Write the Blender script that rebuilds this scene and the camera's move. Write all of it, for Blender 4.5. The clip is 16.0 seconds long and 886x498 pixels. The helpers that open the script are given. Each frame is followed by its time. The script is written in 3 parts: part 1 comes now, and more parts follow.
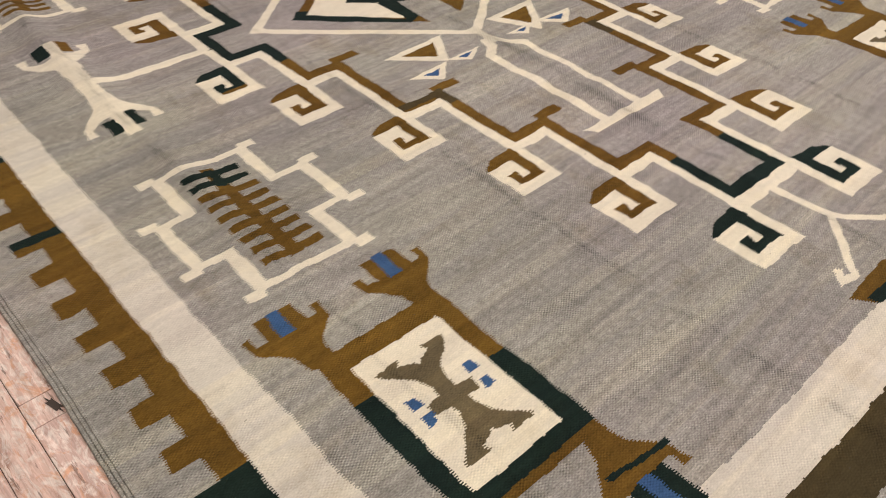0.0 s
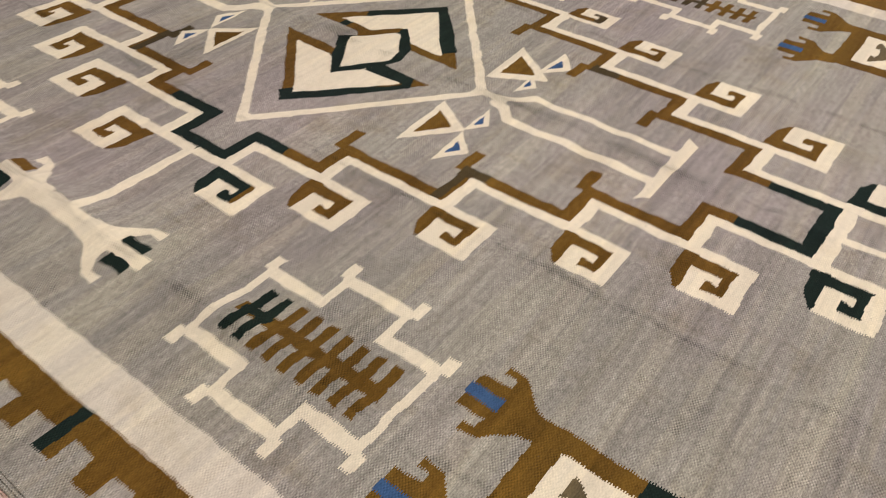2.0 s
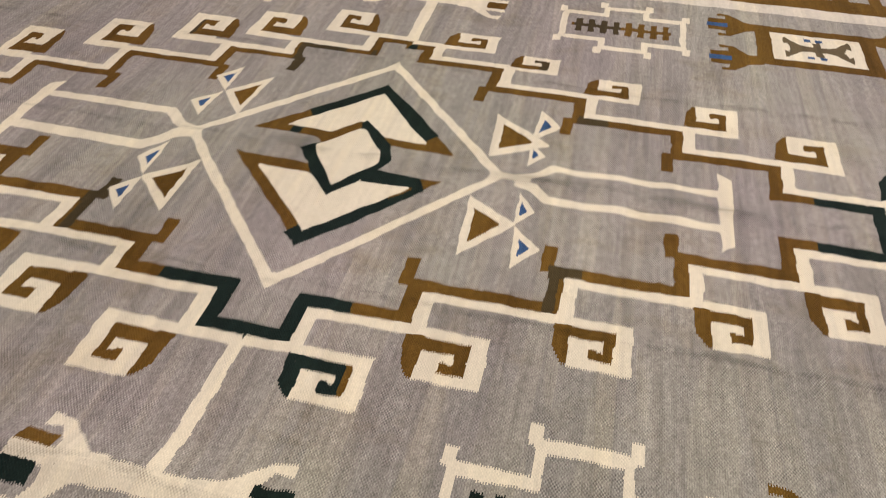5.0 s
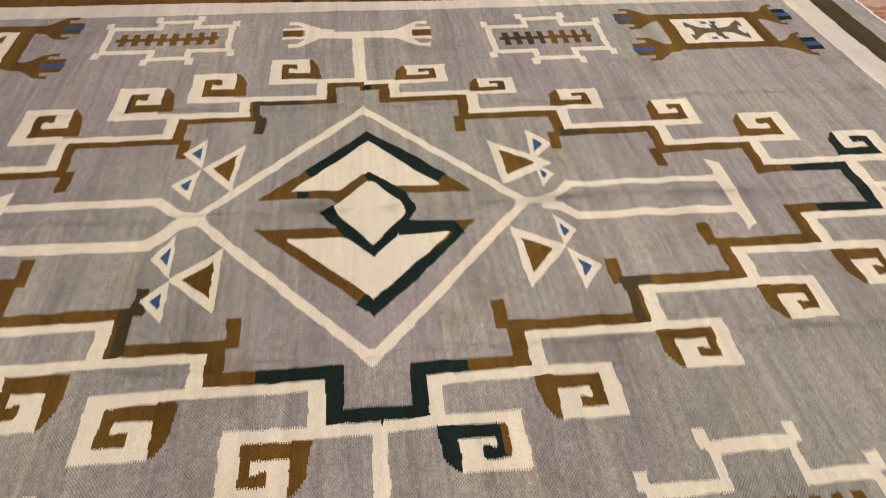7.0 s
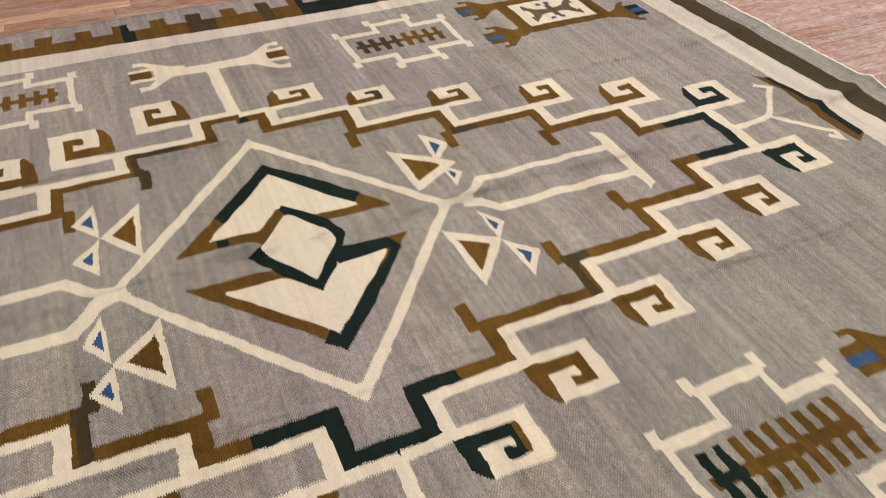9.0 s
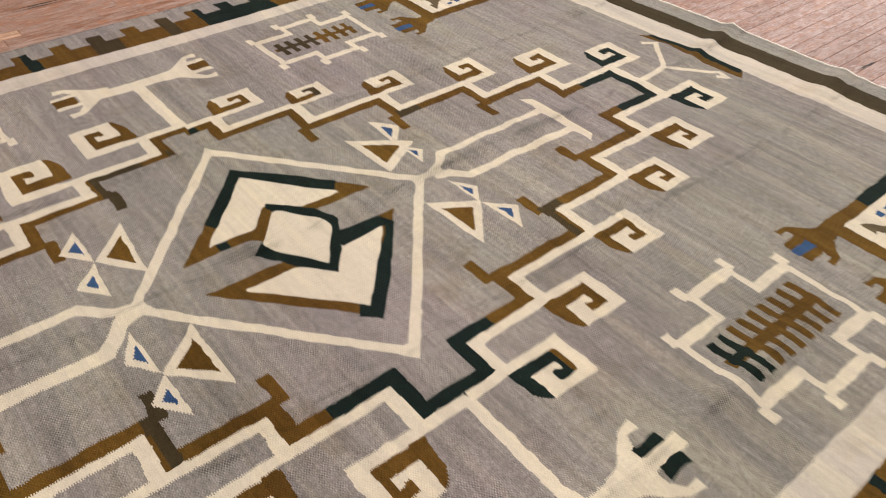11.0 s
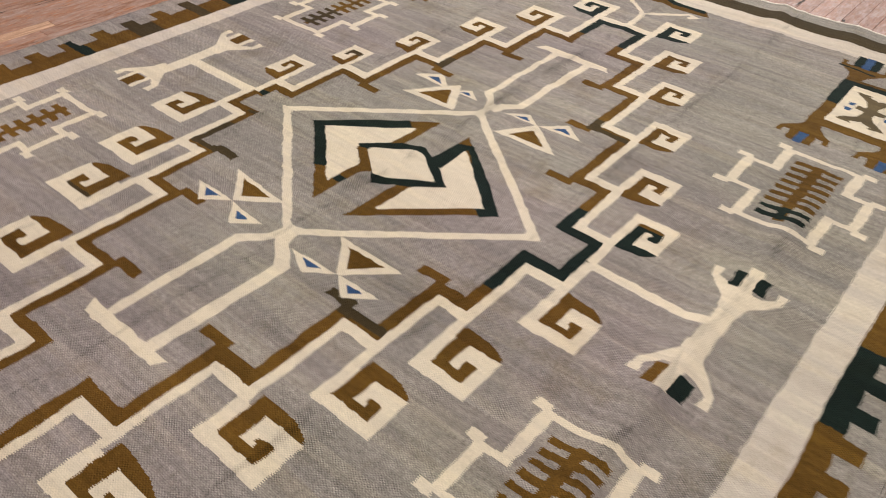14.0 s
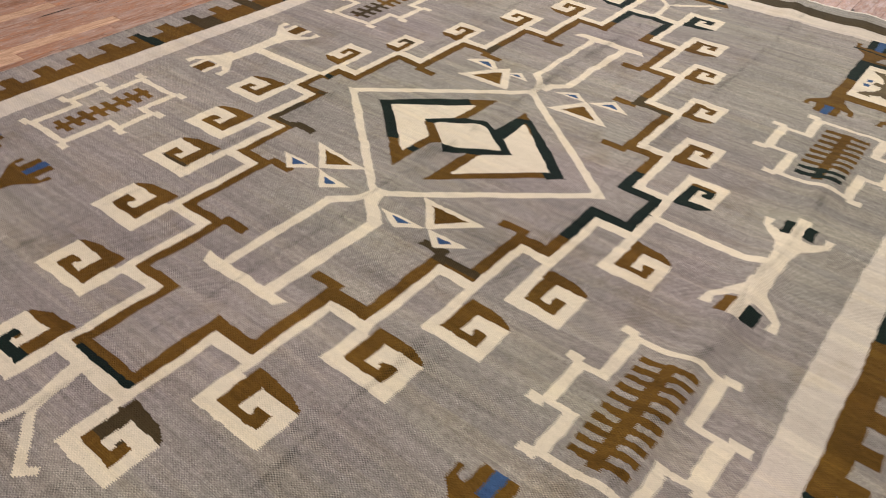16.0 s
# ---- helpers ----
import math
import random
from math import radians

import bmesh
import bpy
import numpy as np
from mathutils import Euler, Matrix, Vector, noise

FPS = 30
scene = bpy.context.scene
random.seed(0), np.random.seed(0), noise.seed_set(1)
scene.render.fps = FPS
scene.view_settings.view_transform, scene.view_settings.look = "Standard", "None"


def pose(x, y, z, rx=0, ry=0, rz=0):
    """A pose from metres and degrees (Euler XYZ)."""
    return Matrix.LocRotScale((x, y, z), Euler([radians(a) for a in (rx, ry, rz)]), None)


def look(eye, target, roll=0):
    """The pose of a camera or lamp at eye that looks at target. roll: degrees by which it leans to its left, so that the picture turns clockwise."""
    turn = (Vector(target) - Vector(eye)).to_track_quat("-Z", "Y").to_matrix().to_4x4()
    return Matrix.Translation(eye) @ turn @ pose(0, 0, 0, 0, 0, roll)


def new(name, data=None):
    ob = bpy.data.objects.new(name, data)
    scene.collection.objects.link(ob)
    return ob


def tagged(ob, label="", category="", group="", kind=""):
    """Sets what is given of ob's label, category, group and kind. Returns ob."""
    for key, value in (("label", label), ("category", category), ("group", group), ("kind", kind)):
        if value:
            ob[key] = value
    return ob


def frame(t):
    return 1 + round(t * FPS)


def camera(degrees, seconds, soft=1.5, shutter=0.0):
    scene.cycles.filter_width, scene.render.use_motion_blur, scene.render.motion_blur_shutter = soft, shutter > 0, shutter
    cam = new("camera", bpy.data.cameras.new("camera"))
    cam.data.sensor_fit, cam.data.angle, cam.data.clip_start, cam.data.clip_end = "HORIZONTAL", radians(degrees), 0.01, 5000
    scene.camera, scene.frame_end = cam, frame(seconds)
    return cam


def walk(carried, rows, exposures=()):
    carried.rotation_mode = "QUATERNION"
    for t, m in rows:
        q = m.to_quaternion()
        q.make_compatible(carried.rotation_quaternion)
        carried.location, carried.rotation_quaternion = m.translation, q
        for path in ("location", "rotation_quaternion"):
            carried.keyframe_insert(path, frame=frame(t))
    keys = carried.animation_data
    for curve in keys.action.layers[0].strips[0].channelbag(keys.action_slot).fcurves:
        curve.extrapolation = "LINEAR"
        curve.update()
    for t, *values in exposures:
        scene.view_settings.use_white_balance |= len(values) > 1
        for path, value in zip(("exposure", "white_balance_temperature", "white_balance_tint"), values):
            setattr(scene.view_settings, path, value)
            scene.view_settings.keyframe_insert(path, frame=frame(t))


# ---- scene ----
from mathutils.geometry import tessellate_polygon

# ---------------------------------------------------------------- camera
cam = camera(59.80, 16.0, soft=1.0)
ROWS = [
    (0.0, -0.0581, -0.0257, 1.2980, 47.002, -2.060, 47.048),
    (0.5, -0.1832, 0.0477, 1.2894, 47.061, -1.989, 45.679),
    (1.0, -0.3214, 0.0351, 1.2951, 47.186, -1.875, 43.559),
    (1.5, -0.4828, -0.0385, 1.3134, 47.278, -1.741, 40.485),
    (2.0, -0.6086, -0.0566, 1.3360, 47.328, -1.744, 36.684),
    (2.5, -0.7354, -0.0365, 1.3484, 47.503, -1.821, 32.711),
    (3.0, -0.9007, -0.0627, 1.3589, 47.725, -1.866, 28.702),
    (3.5, -1.0892, -0.1376, 1.3699, 47.937, -1.934, 24.763),
    (4.0, -1.2369, -0.1445, 1.3642, 48.189, -1.863, 20.868),
    (4.5, -1.4141, -0.1063, 1.3590, 48.403, -1.851, 16.836),
    (7.0, -2.2977, -0.0304, 1.4240, 49.391, -1.606, -6.534),
    (7.5, -2.4615, -0.0333, 1.4451, 49.541, -1.411, -10.991),
    (8.0, -2.5372, -0.0159, 1.4540, 49.536, -1.321, -15.479),
    (8.5, -2.5681, 0.0431, 1.4366, 49.594, -1.207, -20.094),
    (9.0, -2.6347, 0.0909, 1.4482, 49.659, -1.144, -24.833),
    (11.5, -3.2436, 0.1661, 1.4747, 50.111, -1.336, -42.465),
    (12.0, -3.3792, 0.1757, 1.4900, 49.982, -1.367, -44.781),
    (12.5, -3.5817, 0.1498, 1.5466, 49.968, -1.378, -46.799),
    (13.0, -3.7207, 0.1331, 1.5702, 50.097, -1.431, -48.354),
    (13.5, -3.8228, 0.1885, 1.5309, 50.249, -1.614, -49.412),
    (14.0, -3.9362, 0.2610, 1.4989, 50.421, -1.610, -49.950),
    (14.5, -4.1352, 0.2290, 1.5215, 50.636, -1.657, -50.420),
    (15.0, -4.2946, 0.1892, 1.5131, 50.871, -1.648, -50.758),
    (15.5, -4.3541, 0.1952, 1.5130, 51.239, -1.669, -51.140),
    (16.0, -4.3576, 0.3115, 1.4781, 51.716, -1.637, -51.496),
]
walk(cam, [(t, pose(x, y, z, rx, ry, rz)) for t, x, y, z, rx, ry, rz in ROWS])

# ---------------------------------------------------------------- light
scene.view_settings.exposure = 0.0
world = bpy.data.worlds.new("world")
world.use_nodes = True
world.node_tree.nodes["Background"].inputs[0].default_value = (1.0, 0.93, 0.86, 1)
world.node_tree.nodes["Background"].inputs[1].default_value = 0.05
scene.world = world


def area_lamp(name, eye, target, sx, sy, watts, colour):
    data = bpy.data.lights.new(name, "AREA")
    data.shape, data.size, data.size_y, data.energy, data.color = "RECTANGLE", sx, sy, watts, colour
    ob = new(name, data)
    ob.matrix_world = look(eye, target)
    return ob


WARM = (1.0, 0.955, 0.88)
# four unseen overhead lamps, added and tuned apart to match brightness across the rug
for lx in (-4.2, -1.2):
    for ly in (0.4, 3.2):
        area_lamp("overhead_fill", (lx, ly, 3.12), (lx, ly, 0), 1.5, 0.5, (39 if lx < -3 else 41) if ly < 1 else (24 if lx < -3 else 46), WARM)
# added lamp, unseen; stands for light inferred from the sheen on the east floor
area_lamp("east_fill_light", (4.26, 2.6, 1.75), (0.0, 2.6, 1.75), 2.6, 1.6, 250, (1.0, 0.97, 0.95))

# ---------------------------------------------------------------- materials


class Nodes:
    """A short way to write a node material."""

    def __init__(self, name):
        self.mat = bpy.data.materials.new(name)
        self.mat.use_nodes = True
        self.tree = self.mat.node_tree
        self.bsdf = self.tree.nodes["Principled BSDF"]

    def put(self, kind, **sockets):
        n = self.tree.nodes.new(kind)
        for key, value in sockets.items():
            self.feed(n.inputs[key.replace("_", " ")], value)
        return n

    def feed(self, socket, value):
        if isinstance(value, bpy.types.NodeSocket):
            self.tree.links.new(value, socket)
        else:
            socket.default_value = value

    def math(self, op, a, b=0.0, c=0.0):
        n = self.tree.nodes.new("ShaderNodeMath")
        n.operation = op
        for i, v in enumerate((a, b, c)):
            self.feed(n.inputs[i], v)
        return n.outputs[0]

    def mix(self, fac, a, b, blend="MIX"):
        n = self.tree.nodes.new("ShaderNodeMix")
        n.data_type, n.blend_type = "RGBA", blend
        self.feed(n.inputs[0], fac)
        self.feed(n.inputs[6], a)
        self.feed(n.inputs[7], b)
        return n.outputs[2]

    def coords(self, scale, source="Object"):
        tc = self.tree.nodes.new("ShaderNodeTexCoord")
        mp = self.tree.nodes.new("ShaderNodeMapping")
        self.tree.links.new(tc.outputs[source], mp.inputs[0])
        mp.inputs["Scale"].default_value = scale
        return mp.outputs[0]

    def noise(self, vec, detail=2.0, rough=0.5, distortion=0.0):
        n = self.put("ShaderNodeTexNoise", Vector=vec, Scale=1.0, Detail=detail, Roughness=rough, Distortion=distortion)
        return n.outputs["Fac"]

    def span(self, value, lo, hi, to_lo, to_hi):
        n = self.put("ShaderNodeMapRange", Value=value, From_Min=lo, From_Max=hi, To_Min=to_lo, To_Max=to_hi)
        return n.outputs[0]

    def bump(self, height, strength, distance):
        n = self.put("ShaderNodeBump", Height=height, Strength=strength, Distance=distance)
        self.tree.links.new(n.outputs[0], self.bsdf.inputs["Normal"])


def grey(v):
    return (v, v, v, 1)


def wool(name, light, dark, streak=0.5, wear=0.25, lots=1.0):
    """Hand-spun flat-woven wool: ribbed along the warp, streaked along the weft."""
    m = Nodes(name)
    m.bsdf.inputs["Roughness"].default_value = 0.95
    m.bsdf.inputs["Specular IOR Level"].default_value = 0.05
    m.bsdf.inputs["Sheen Weight"].default_value = 0.11 if dark[0] > 0.15 else 0.015
    m.bsdf.inputs["Sheen Roughness"].default_value = 0.5
    bands = m.noise(m.coords((7.0, 0.5, 1)), 4.0, 0.6)
    lines = m.noise(m.coords((60.0, 3.5, 1)), 3.0, 0.6)
    clouds = m.noise(m.coords((1.5, 1.1, 1)), 3.0, 0.55)
    mottle = m.noise(m.coords((13.0, 7.0, 1)), 3.0, 0.6)
    fac = m.math("ADD", m.span(bands, 0.3, 0.7, 0, streak), m.span(clouds, 0.3, 0.7, -0.15, 0.95 - streak))
    fac = m.math("ADD", fac, m.span(mottle, 0.3, 0.7, -0.08, 0.08))
    colour = m.mix(fac, dark, light)
    # stripes of other yarn, uneven dye lots and old soiling
    for scale, lo, hi, shade in (((17.0, 1.0, 1), 0.55, 0.575, (1.10, 1.09, 1.05, 1)), ((23.0, 1.5, 3), 0.57, 0.60, (0.90, 0.89, 0.89, 1)), ((9.0, 0.7, 5), 0.56, 0.575, (1.07, 1.07, 1.03, 1))):
        stripe = m.span(m.noise(m.coords(scale), 1.0, 0.4, 0.3), lo, hi, 0, 0.4 + 0.6 * lots)
        colour = m.mix(stripe, colour, m.mix(1.0, colour, shade, "MULTIPLY"))
    place = m.put("ShaderNodeSeparateXYZ", Vector=m.coords((1, 1, 1)))
    drift = m.math("SUBTRACT", m.math("MULTIPLY", m.math("ADD", place.outputs[0], 2.3), 0.030), m.math("MULTIPLY", m.math("SUBTRACT", place.outputs[1], 1.8), 0.036))
    lot = m.math("ADD", m.noise(m.coords((1.1, 0.8, 1)), 4.0, 0.6), drift)
    colour = m.mix(m.span(lot, 0.38, 0.62, 0, 1), m.mix(1.0, colour, (1 + 0.03 * lots, 1 - 0.035 * lots, 1, 1), "MULTIPLY"), m.mix(1.0, colour, (1, 1 + 0.014 * lots, 1 - 0.05 * lots, 1), "MULTIPLY"))
    soil = m.noise(m.coords((3.2, 5.0, 1)), 5.0, 0.68)
    colour = m.mix(m.span(soil, 0.54, 0.68, 0, 0.3 + 0.5 * lots), colour, m.mix(1.0, colour, (0.84, 0.80, 0.72, 1), "MULTIPLY"))
    sep = m.put("ShaderNodeSeparateXYZ", Vector=m.coords((1, 1, 1)))
    # old fold lines run along the rug; the colour darkens along them
    fold = 0.0
    for y in (0.625, 1.235, 1.815, 2.43):
        off = m.math("DIVIDE", m.math("SUBTRACT", sep.outputs[1], m.math("ADD", y, m.math("MULTIPLY", m.math("SUBTRACT", clouds, 0.5), 0.05))), 0.016)
        fold = m.math("ADD", fold, m.math("EXPONENT", m.math("MULTIPLY", m.math("MULTIPLY", off, off), -1.0)))
    fold = m.math("MULTIPLY", fold, m.span(m.noise(m.coords((8.0, 24.0, 1)), 3.0, 0.6), 0.46, 0.60, 0.0, 1.0))
    # the worst rubbed creases beside the lozenge
    for cx, cy, rx, slope in RUBBED:
        u = m.math("DIVIDE", m.math("SUBTRACT", sep.outputs[0], cx), rx)
        v = m.math("DIVIDE", m.math("SUBTRACT", m.math("SUBTRACT", sep.outputs[1], cy), m.math("MULTIPLY", m.math("SUBTRACT", sep.outputs[0], cx), slope)), 0.020)
        spot = m.math("EXPONENT", m.math("MULTIPLY", m.math("ADD", m.math("MULTIPLY", u, u), m.math("MULTIPLY", v, v)), -1.0))
        fold = m.math("ADD", fold, m.math("MULTIPLY", spot, 1.1))
    # fine wavy ribs along the warp; where the nap is rubbed off the staggered knots stand out
    sway = m.math("ADD", m.math("MULTIPLY", m.noise(m.coords((7.0, 5.0, 1)), 2.0), 2.2), m.math("MULTIPLY", m.noise(m.coords((90.0, 60.0, 1)), 1.0), 0.45))
    col = m.math("ADD", m.math("DIVIDE", sep.outputs[0], 0.0052), sway)
    rib = m.math("SUBTRACT", m.math("MULTIPLY", m.math("ABSOLUTE", m.math("SINE", m.math("MULTIPLY", col, math.pi))), 2.4), 1.53)
    row = m.math("ADD", m.math("DIVIDE", sep.outputs[1], 0.0050), m.math("MULTIPLY", m.noise(m.coords((24.0, 24.0, 1)), 2.0), 1.5))
    even = m.math("DIVIDE", sep.outputs[0], 0.0072)
    even = m.math("ADD", even, m.math("MULTIPLY", m.noise(m.coords((16.0, 22.0, 1)), 2.0), 0.9))
    knot = m.math("MULTIPLY", m.math("SINE", m.math("MULTIPLY", even, 2 * math.pi)), m.math("SINE", m.math("MULTIPLY", row, math.pi)))
    nap = m.span(m.noise(m.coords((26.0, 18.0, 1)), 3.0, 0.6), 0.32, 0.68, 0.25, 1.0)
    worn = m.span(m.noise(m.coords((6.0, 8.0, 1)), 4.0, 0.65), 0.53, 0.70, 0.0, 0.9)
    worn = m.math("MINIMUM", m.math("ADD", worn, fold), 1.2)
    patch = m.math("MULTIPLY", m.span(m.noise(m.coords((9.0, 3.0, 1)), 3.0, 0.6), 0.38, 0.62, 0.2, 0.95), m.span(m.noise(m.coords((48.0, 40.0, 1)), 3.0, 0.65), 0.36, 0.64, 0.0, 1.15))
    grain = m.math("ADD", m.math("MULTIPLY", rib, m.math("MULTIPLY", nap, 0.22)), m.math("MULTIPLY", knot, m.math("ADD", m.math("MULTIPLY", worn, 0.55), patch)))
    # relief shade painted into the colour: hollows between ribs and knots darker, crests lighter
    tone = m.math("ADD", 1.0, m.math("ADD", m.math("MULTIPLY", grain, wear * 1.25), m.math("MULTIPLY", m.math("MULTIPLY", knot, fold), 0.16)))
    tone = m.math("MULTIPLY", tone, m.span(lines, 0.34, 0.66, 1 - 0.30 * wear, 1 + 0.30 * wear))
    fuzz = m.span(m.noise(m.coords((300.0, 130.0, 1)), 2.0, 0.6), 0.25, 0.75, 1 - 0.75 * wear, 1 + 0.75 * wear)
    rub = m.noise(m.coords((75.0, 38.0, 1)), 4.0, 0.7)
    tone = m.math("MULTIPLY", tone, m.span(rub, 0.32, 0.68, 1 - 0.5 * wear, 1 + 0.5 * wear))
    tone = m.math("MULTIPLY", tone, m.math("SUBTRACT", 1.0, m.math("MULTIPLY", worn, 0.22 * wear)))
    tone = m.math("MULTIPLY", m.math("MULTIPLY", tone, fuzz), m.math("SUBTRACT", 1.0, m.math("MULTIPLY", fold, 0.23)))
    comb = m.put("ShaderNodeCombineColor", Red=tone, Green=tone, Blue=tone)
    colour = m.mix(1.0, colour, comb.outputs[0], "MULTIPLY")
    # shade between the beaten rows put into the colour; stray dark fibres and lint
    gap_shade = m.noise(m.coords((230.0, 190.0, 1)), 2.0, 0.55)
    colour = m.mix(m.span(gap_shade, 0.60, 0.72, 0, 0.55 * min(1.0, wear * 2.2)), colour, m.mix(1.0, colour, (0.52, 0.50, 0.48, 1), "MULTIPLY"))
    speck = m.noise(m.coords((150.0, 60.0, 1)), 1.0)
    colour = m.mix(m.span(speck, 0.76, 0.82, 0, 0.6), colour, (0.06, 0.05, 0.045, 1))
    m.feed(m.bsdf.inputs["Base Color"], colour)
    relief = m.math("ADD", m.math("MULTIPLY", grain, 0.42), m.math("MULTIPLY", m.noise(m.coords((210.0, 110.0, 1)), 2.0), 0.6))
    relief = m.math("ADD", relief, m.math("MULTIPLY", m.noise(m.coords((34.0, 50.0, 1)), 2.0), 0.5))
    m.bump(relief, 0.9, 0.0005 + 0.0042 * wear)
    return m.mat


RUBBED = ((-1.60, 1.838, 0.16, 0.0), (-1.22, 1.822, 0.14, 0.0), (-1.75, 1.818, 0.07, 0.0), (-2.45, 1.845, 0.10, 0.05))
GREY = wool("grey_wool", (0.312, 0.291, 0.272, 1), (0.201, 0.186, 0.184, 1), 0.55, 0.40)
CREAM = wool("cream_wool", (0.655, 0.588, 0.484, 1), (0.575, 0.512, 0.418, 1), 0.5, 0.12, 0.25)
BAND = wool("ivory_wool", (0.585, 0.530, 0.470, 1), (0.465, 0.421, 0.380, 1), 0.6, 0.15, 0.5)
BROWN = wool("brown_wool", (0.148, 0.081, 0.017, 1), (0.074, 0.039, 0.009, 1), 0.6, 0.3)
DARK = wool("green_black_wool", (0.012, 0.022, 0.020, 1), (0.006, 0.011, 0.010, 1), 0.5)
OLIVE = wool("olive_wool", (0.065, 0.048, 0.024, 1), (0.04, 0.03, 0.016, 1), 0.5)
TAUPE = wool("taupe_wool", (0.13, 0.10, 0.062, 1), (0.085, 0.066, 0.04, 1), 0.5)
BLUE = wool("blue_wool", (0.045, 0.098, 0.225, 1), (0.028, 0.058, 0.145, 1), 0.5)


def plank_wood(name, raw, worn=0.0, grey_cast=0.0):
    """Old strip flooring: worn reddish varnish over bare wood; raw: a bare replacement board; worn, grey_cast: light
    put into the colour.
    """
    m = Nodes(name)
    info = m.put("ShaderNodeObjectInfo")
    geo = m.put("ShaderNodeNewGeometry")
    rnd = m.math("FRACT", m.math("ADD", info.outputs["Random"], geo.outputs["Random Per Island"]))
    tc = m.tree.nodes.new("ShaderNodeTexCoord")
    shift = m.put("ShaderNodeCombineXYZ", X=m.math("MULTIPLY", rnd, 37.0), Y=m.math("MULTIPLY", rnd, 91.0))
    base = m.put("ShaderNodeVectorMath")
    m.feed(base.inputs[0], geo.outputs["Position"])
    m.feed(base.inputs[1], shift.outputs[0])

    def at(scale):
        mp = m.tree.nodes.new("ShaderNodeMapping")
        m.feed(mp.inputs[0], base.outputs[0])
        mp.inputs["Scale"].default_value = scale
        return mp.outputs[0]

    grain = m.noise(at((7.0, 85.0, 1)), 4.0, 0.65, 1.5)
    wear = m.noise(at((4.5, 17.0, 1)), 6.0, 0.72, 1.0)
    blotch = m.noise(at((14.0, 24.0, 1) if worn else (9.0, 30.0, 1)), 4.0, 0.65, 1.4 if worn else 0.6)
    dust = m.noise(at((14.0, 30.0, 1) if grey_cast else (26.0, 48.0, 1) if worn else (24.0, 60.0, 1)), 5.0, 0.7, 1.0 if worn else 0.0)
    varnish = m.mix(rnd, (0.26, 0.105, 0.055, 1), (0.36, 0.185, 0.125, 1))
    # worn also multiplies the bare colour: extra brightness put into it
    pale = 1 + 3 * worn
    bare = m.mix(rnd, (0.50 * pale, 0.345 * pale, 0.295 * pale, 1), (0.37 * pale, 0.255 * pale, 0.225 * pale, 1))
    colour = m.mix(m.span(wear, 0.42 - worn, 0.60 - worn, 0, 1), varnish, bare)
    if worn:        # light put into the colour; patches of old orange varnish, chalky scuffs, a grey sheen
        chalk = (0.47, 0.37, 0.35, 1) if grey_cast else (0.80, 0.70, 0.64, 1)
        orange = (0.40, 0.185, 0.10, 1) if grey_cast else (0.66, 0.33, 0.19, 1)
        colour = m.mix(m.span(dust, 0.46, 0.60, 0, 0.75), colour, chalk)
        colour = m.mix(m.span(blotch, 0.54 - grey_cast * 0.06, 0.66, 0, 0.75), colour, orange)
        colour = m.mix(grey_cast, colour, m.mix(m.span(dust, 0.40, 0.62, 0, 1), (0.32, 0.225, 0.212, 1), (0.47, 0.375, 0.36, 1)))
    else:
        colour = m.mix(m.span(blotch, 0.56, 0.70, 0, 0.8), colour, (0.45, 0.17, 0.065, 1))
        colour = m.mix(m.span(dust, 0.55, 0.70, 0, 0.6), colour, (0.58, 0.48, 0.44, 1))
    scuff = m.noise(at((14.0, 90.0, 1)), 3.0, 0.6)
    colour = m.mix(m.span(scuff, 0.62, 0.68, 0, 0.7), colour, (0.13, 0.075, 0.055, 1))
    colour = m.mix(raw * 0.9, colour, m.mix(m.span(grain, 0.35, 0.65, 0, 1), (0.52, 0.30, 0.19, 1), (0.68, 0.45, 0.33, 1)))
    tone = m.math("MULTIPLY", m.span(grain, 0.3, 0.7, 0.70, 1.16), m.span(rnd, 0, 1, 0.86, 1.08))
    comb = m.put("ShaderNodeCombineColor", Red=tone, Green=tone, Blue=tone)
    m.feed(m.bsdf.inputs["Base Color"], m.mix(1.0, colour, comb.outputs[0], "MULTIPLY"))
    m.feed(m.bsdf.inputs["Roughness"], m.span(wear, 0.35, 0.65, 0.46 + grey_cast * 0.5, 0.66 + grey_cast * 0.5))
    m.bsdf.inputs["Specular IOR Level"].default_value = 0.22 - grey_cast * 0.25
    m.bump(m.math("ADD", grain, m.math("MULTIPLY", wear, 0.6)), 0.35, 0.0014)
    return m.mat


def plain(name, colour, rough=0.9):
    m = Nodes(name)
    n = m.noise(m.coords((3, 3, 3)), 4.0)
    dark = (colour[0] * 0.85, colour[1] * 0.85, colour[2] * 0.85, 1)
    m.feed(m.bsdf.inputs["Base Color"], m.mix(m.span(n, 0.3, 0.7, 0, 1), dark, (*colour, 1)))
    m.bsdf.inputs["Roughness"].default_value = rough
    m.bump(m.noise(m.coords((60, 60, 60)), 3.0), 0.1, 0.002)
    return m.mat


PLANK = plank_wood("worn_floorboard", 0.0)
RAW_PLANK = plank_wood("raw_floorboard", 1.0)
# brighter copies: light on the south strip, window sheen in the east, as colour
BRIGHT_PLANK = plank_wood("brightened_scuffed_floorboard", 0.0, 0.14)
SHEEN_PLANK = plank_wood("sheen_pale_floorboard", 0.0, 0.01, 0.35)
SUBFLOOR = plain("dark_joint", (0.05, 0.035, 0.028))
PLASTER = plain("plaster", (0.72, 0.69, 0.65))
CORD = plain("undyed_cotton_cord", (0.82, 0.77, 0.70))

# ---------------------------------------------------------------- room shell
FLOOR_Z = -0.006
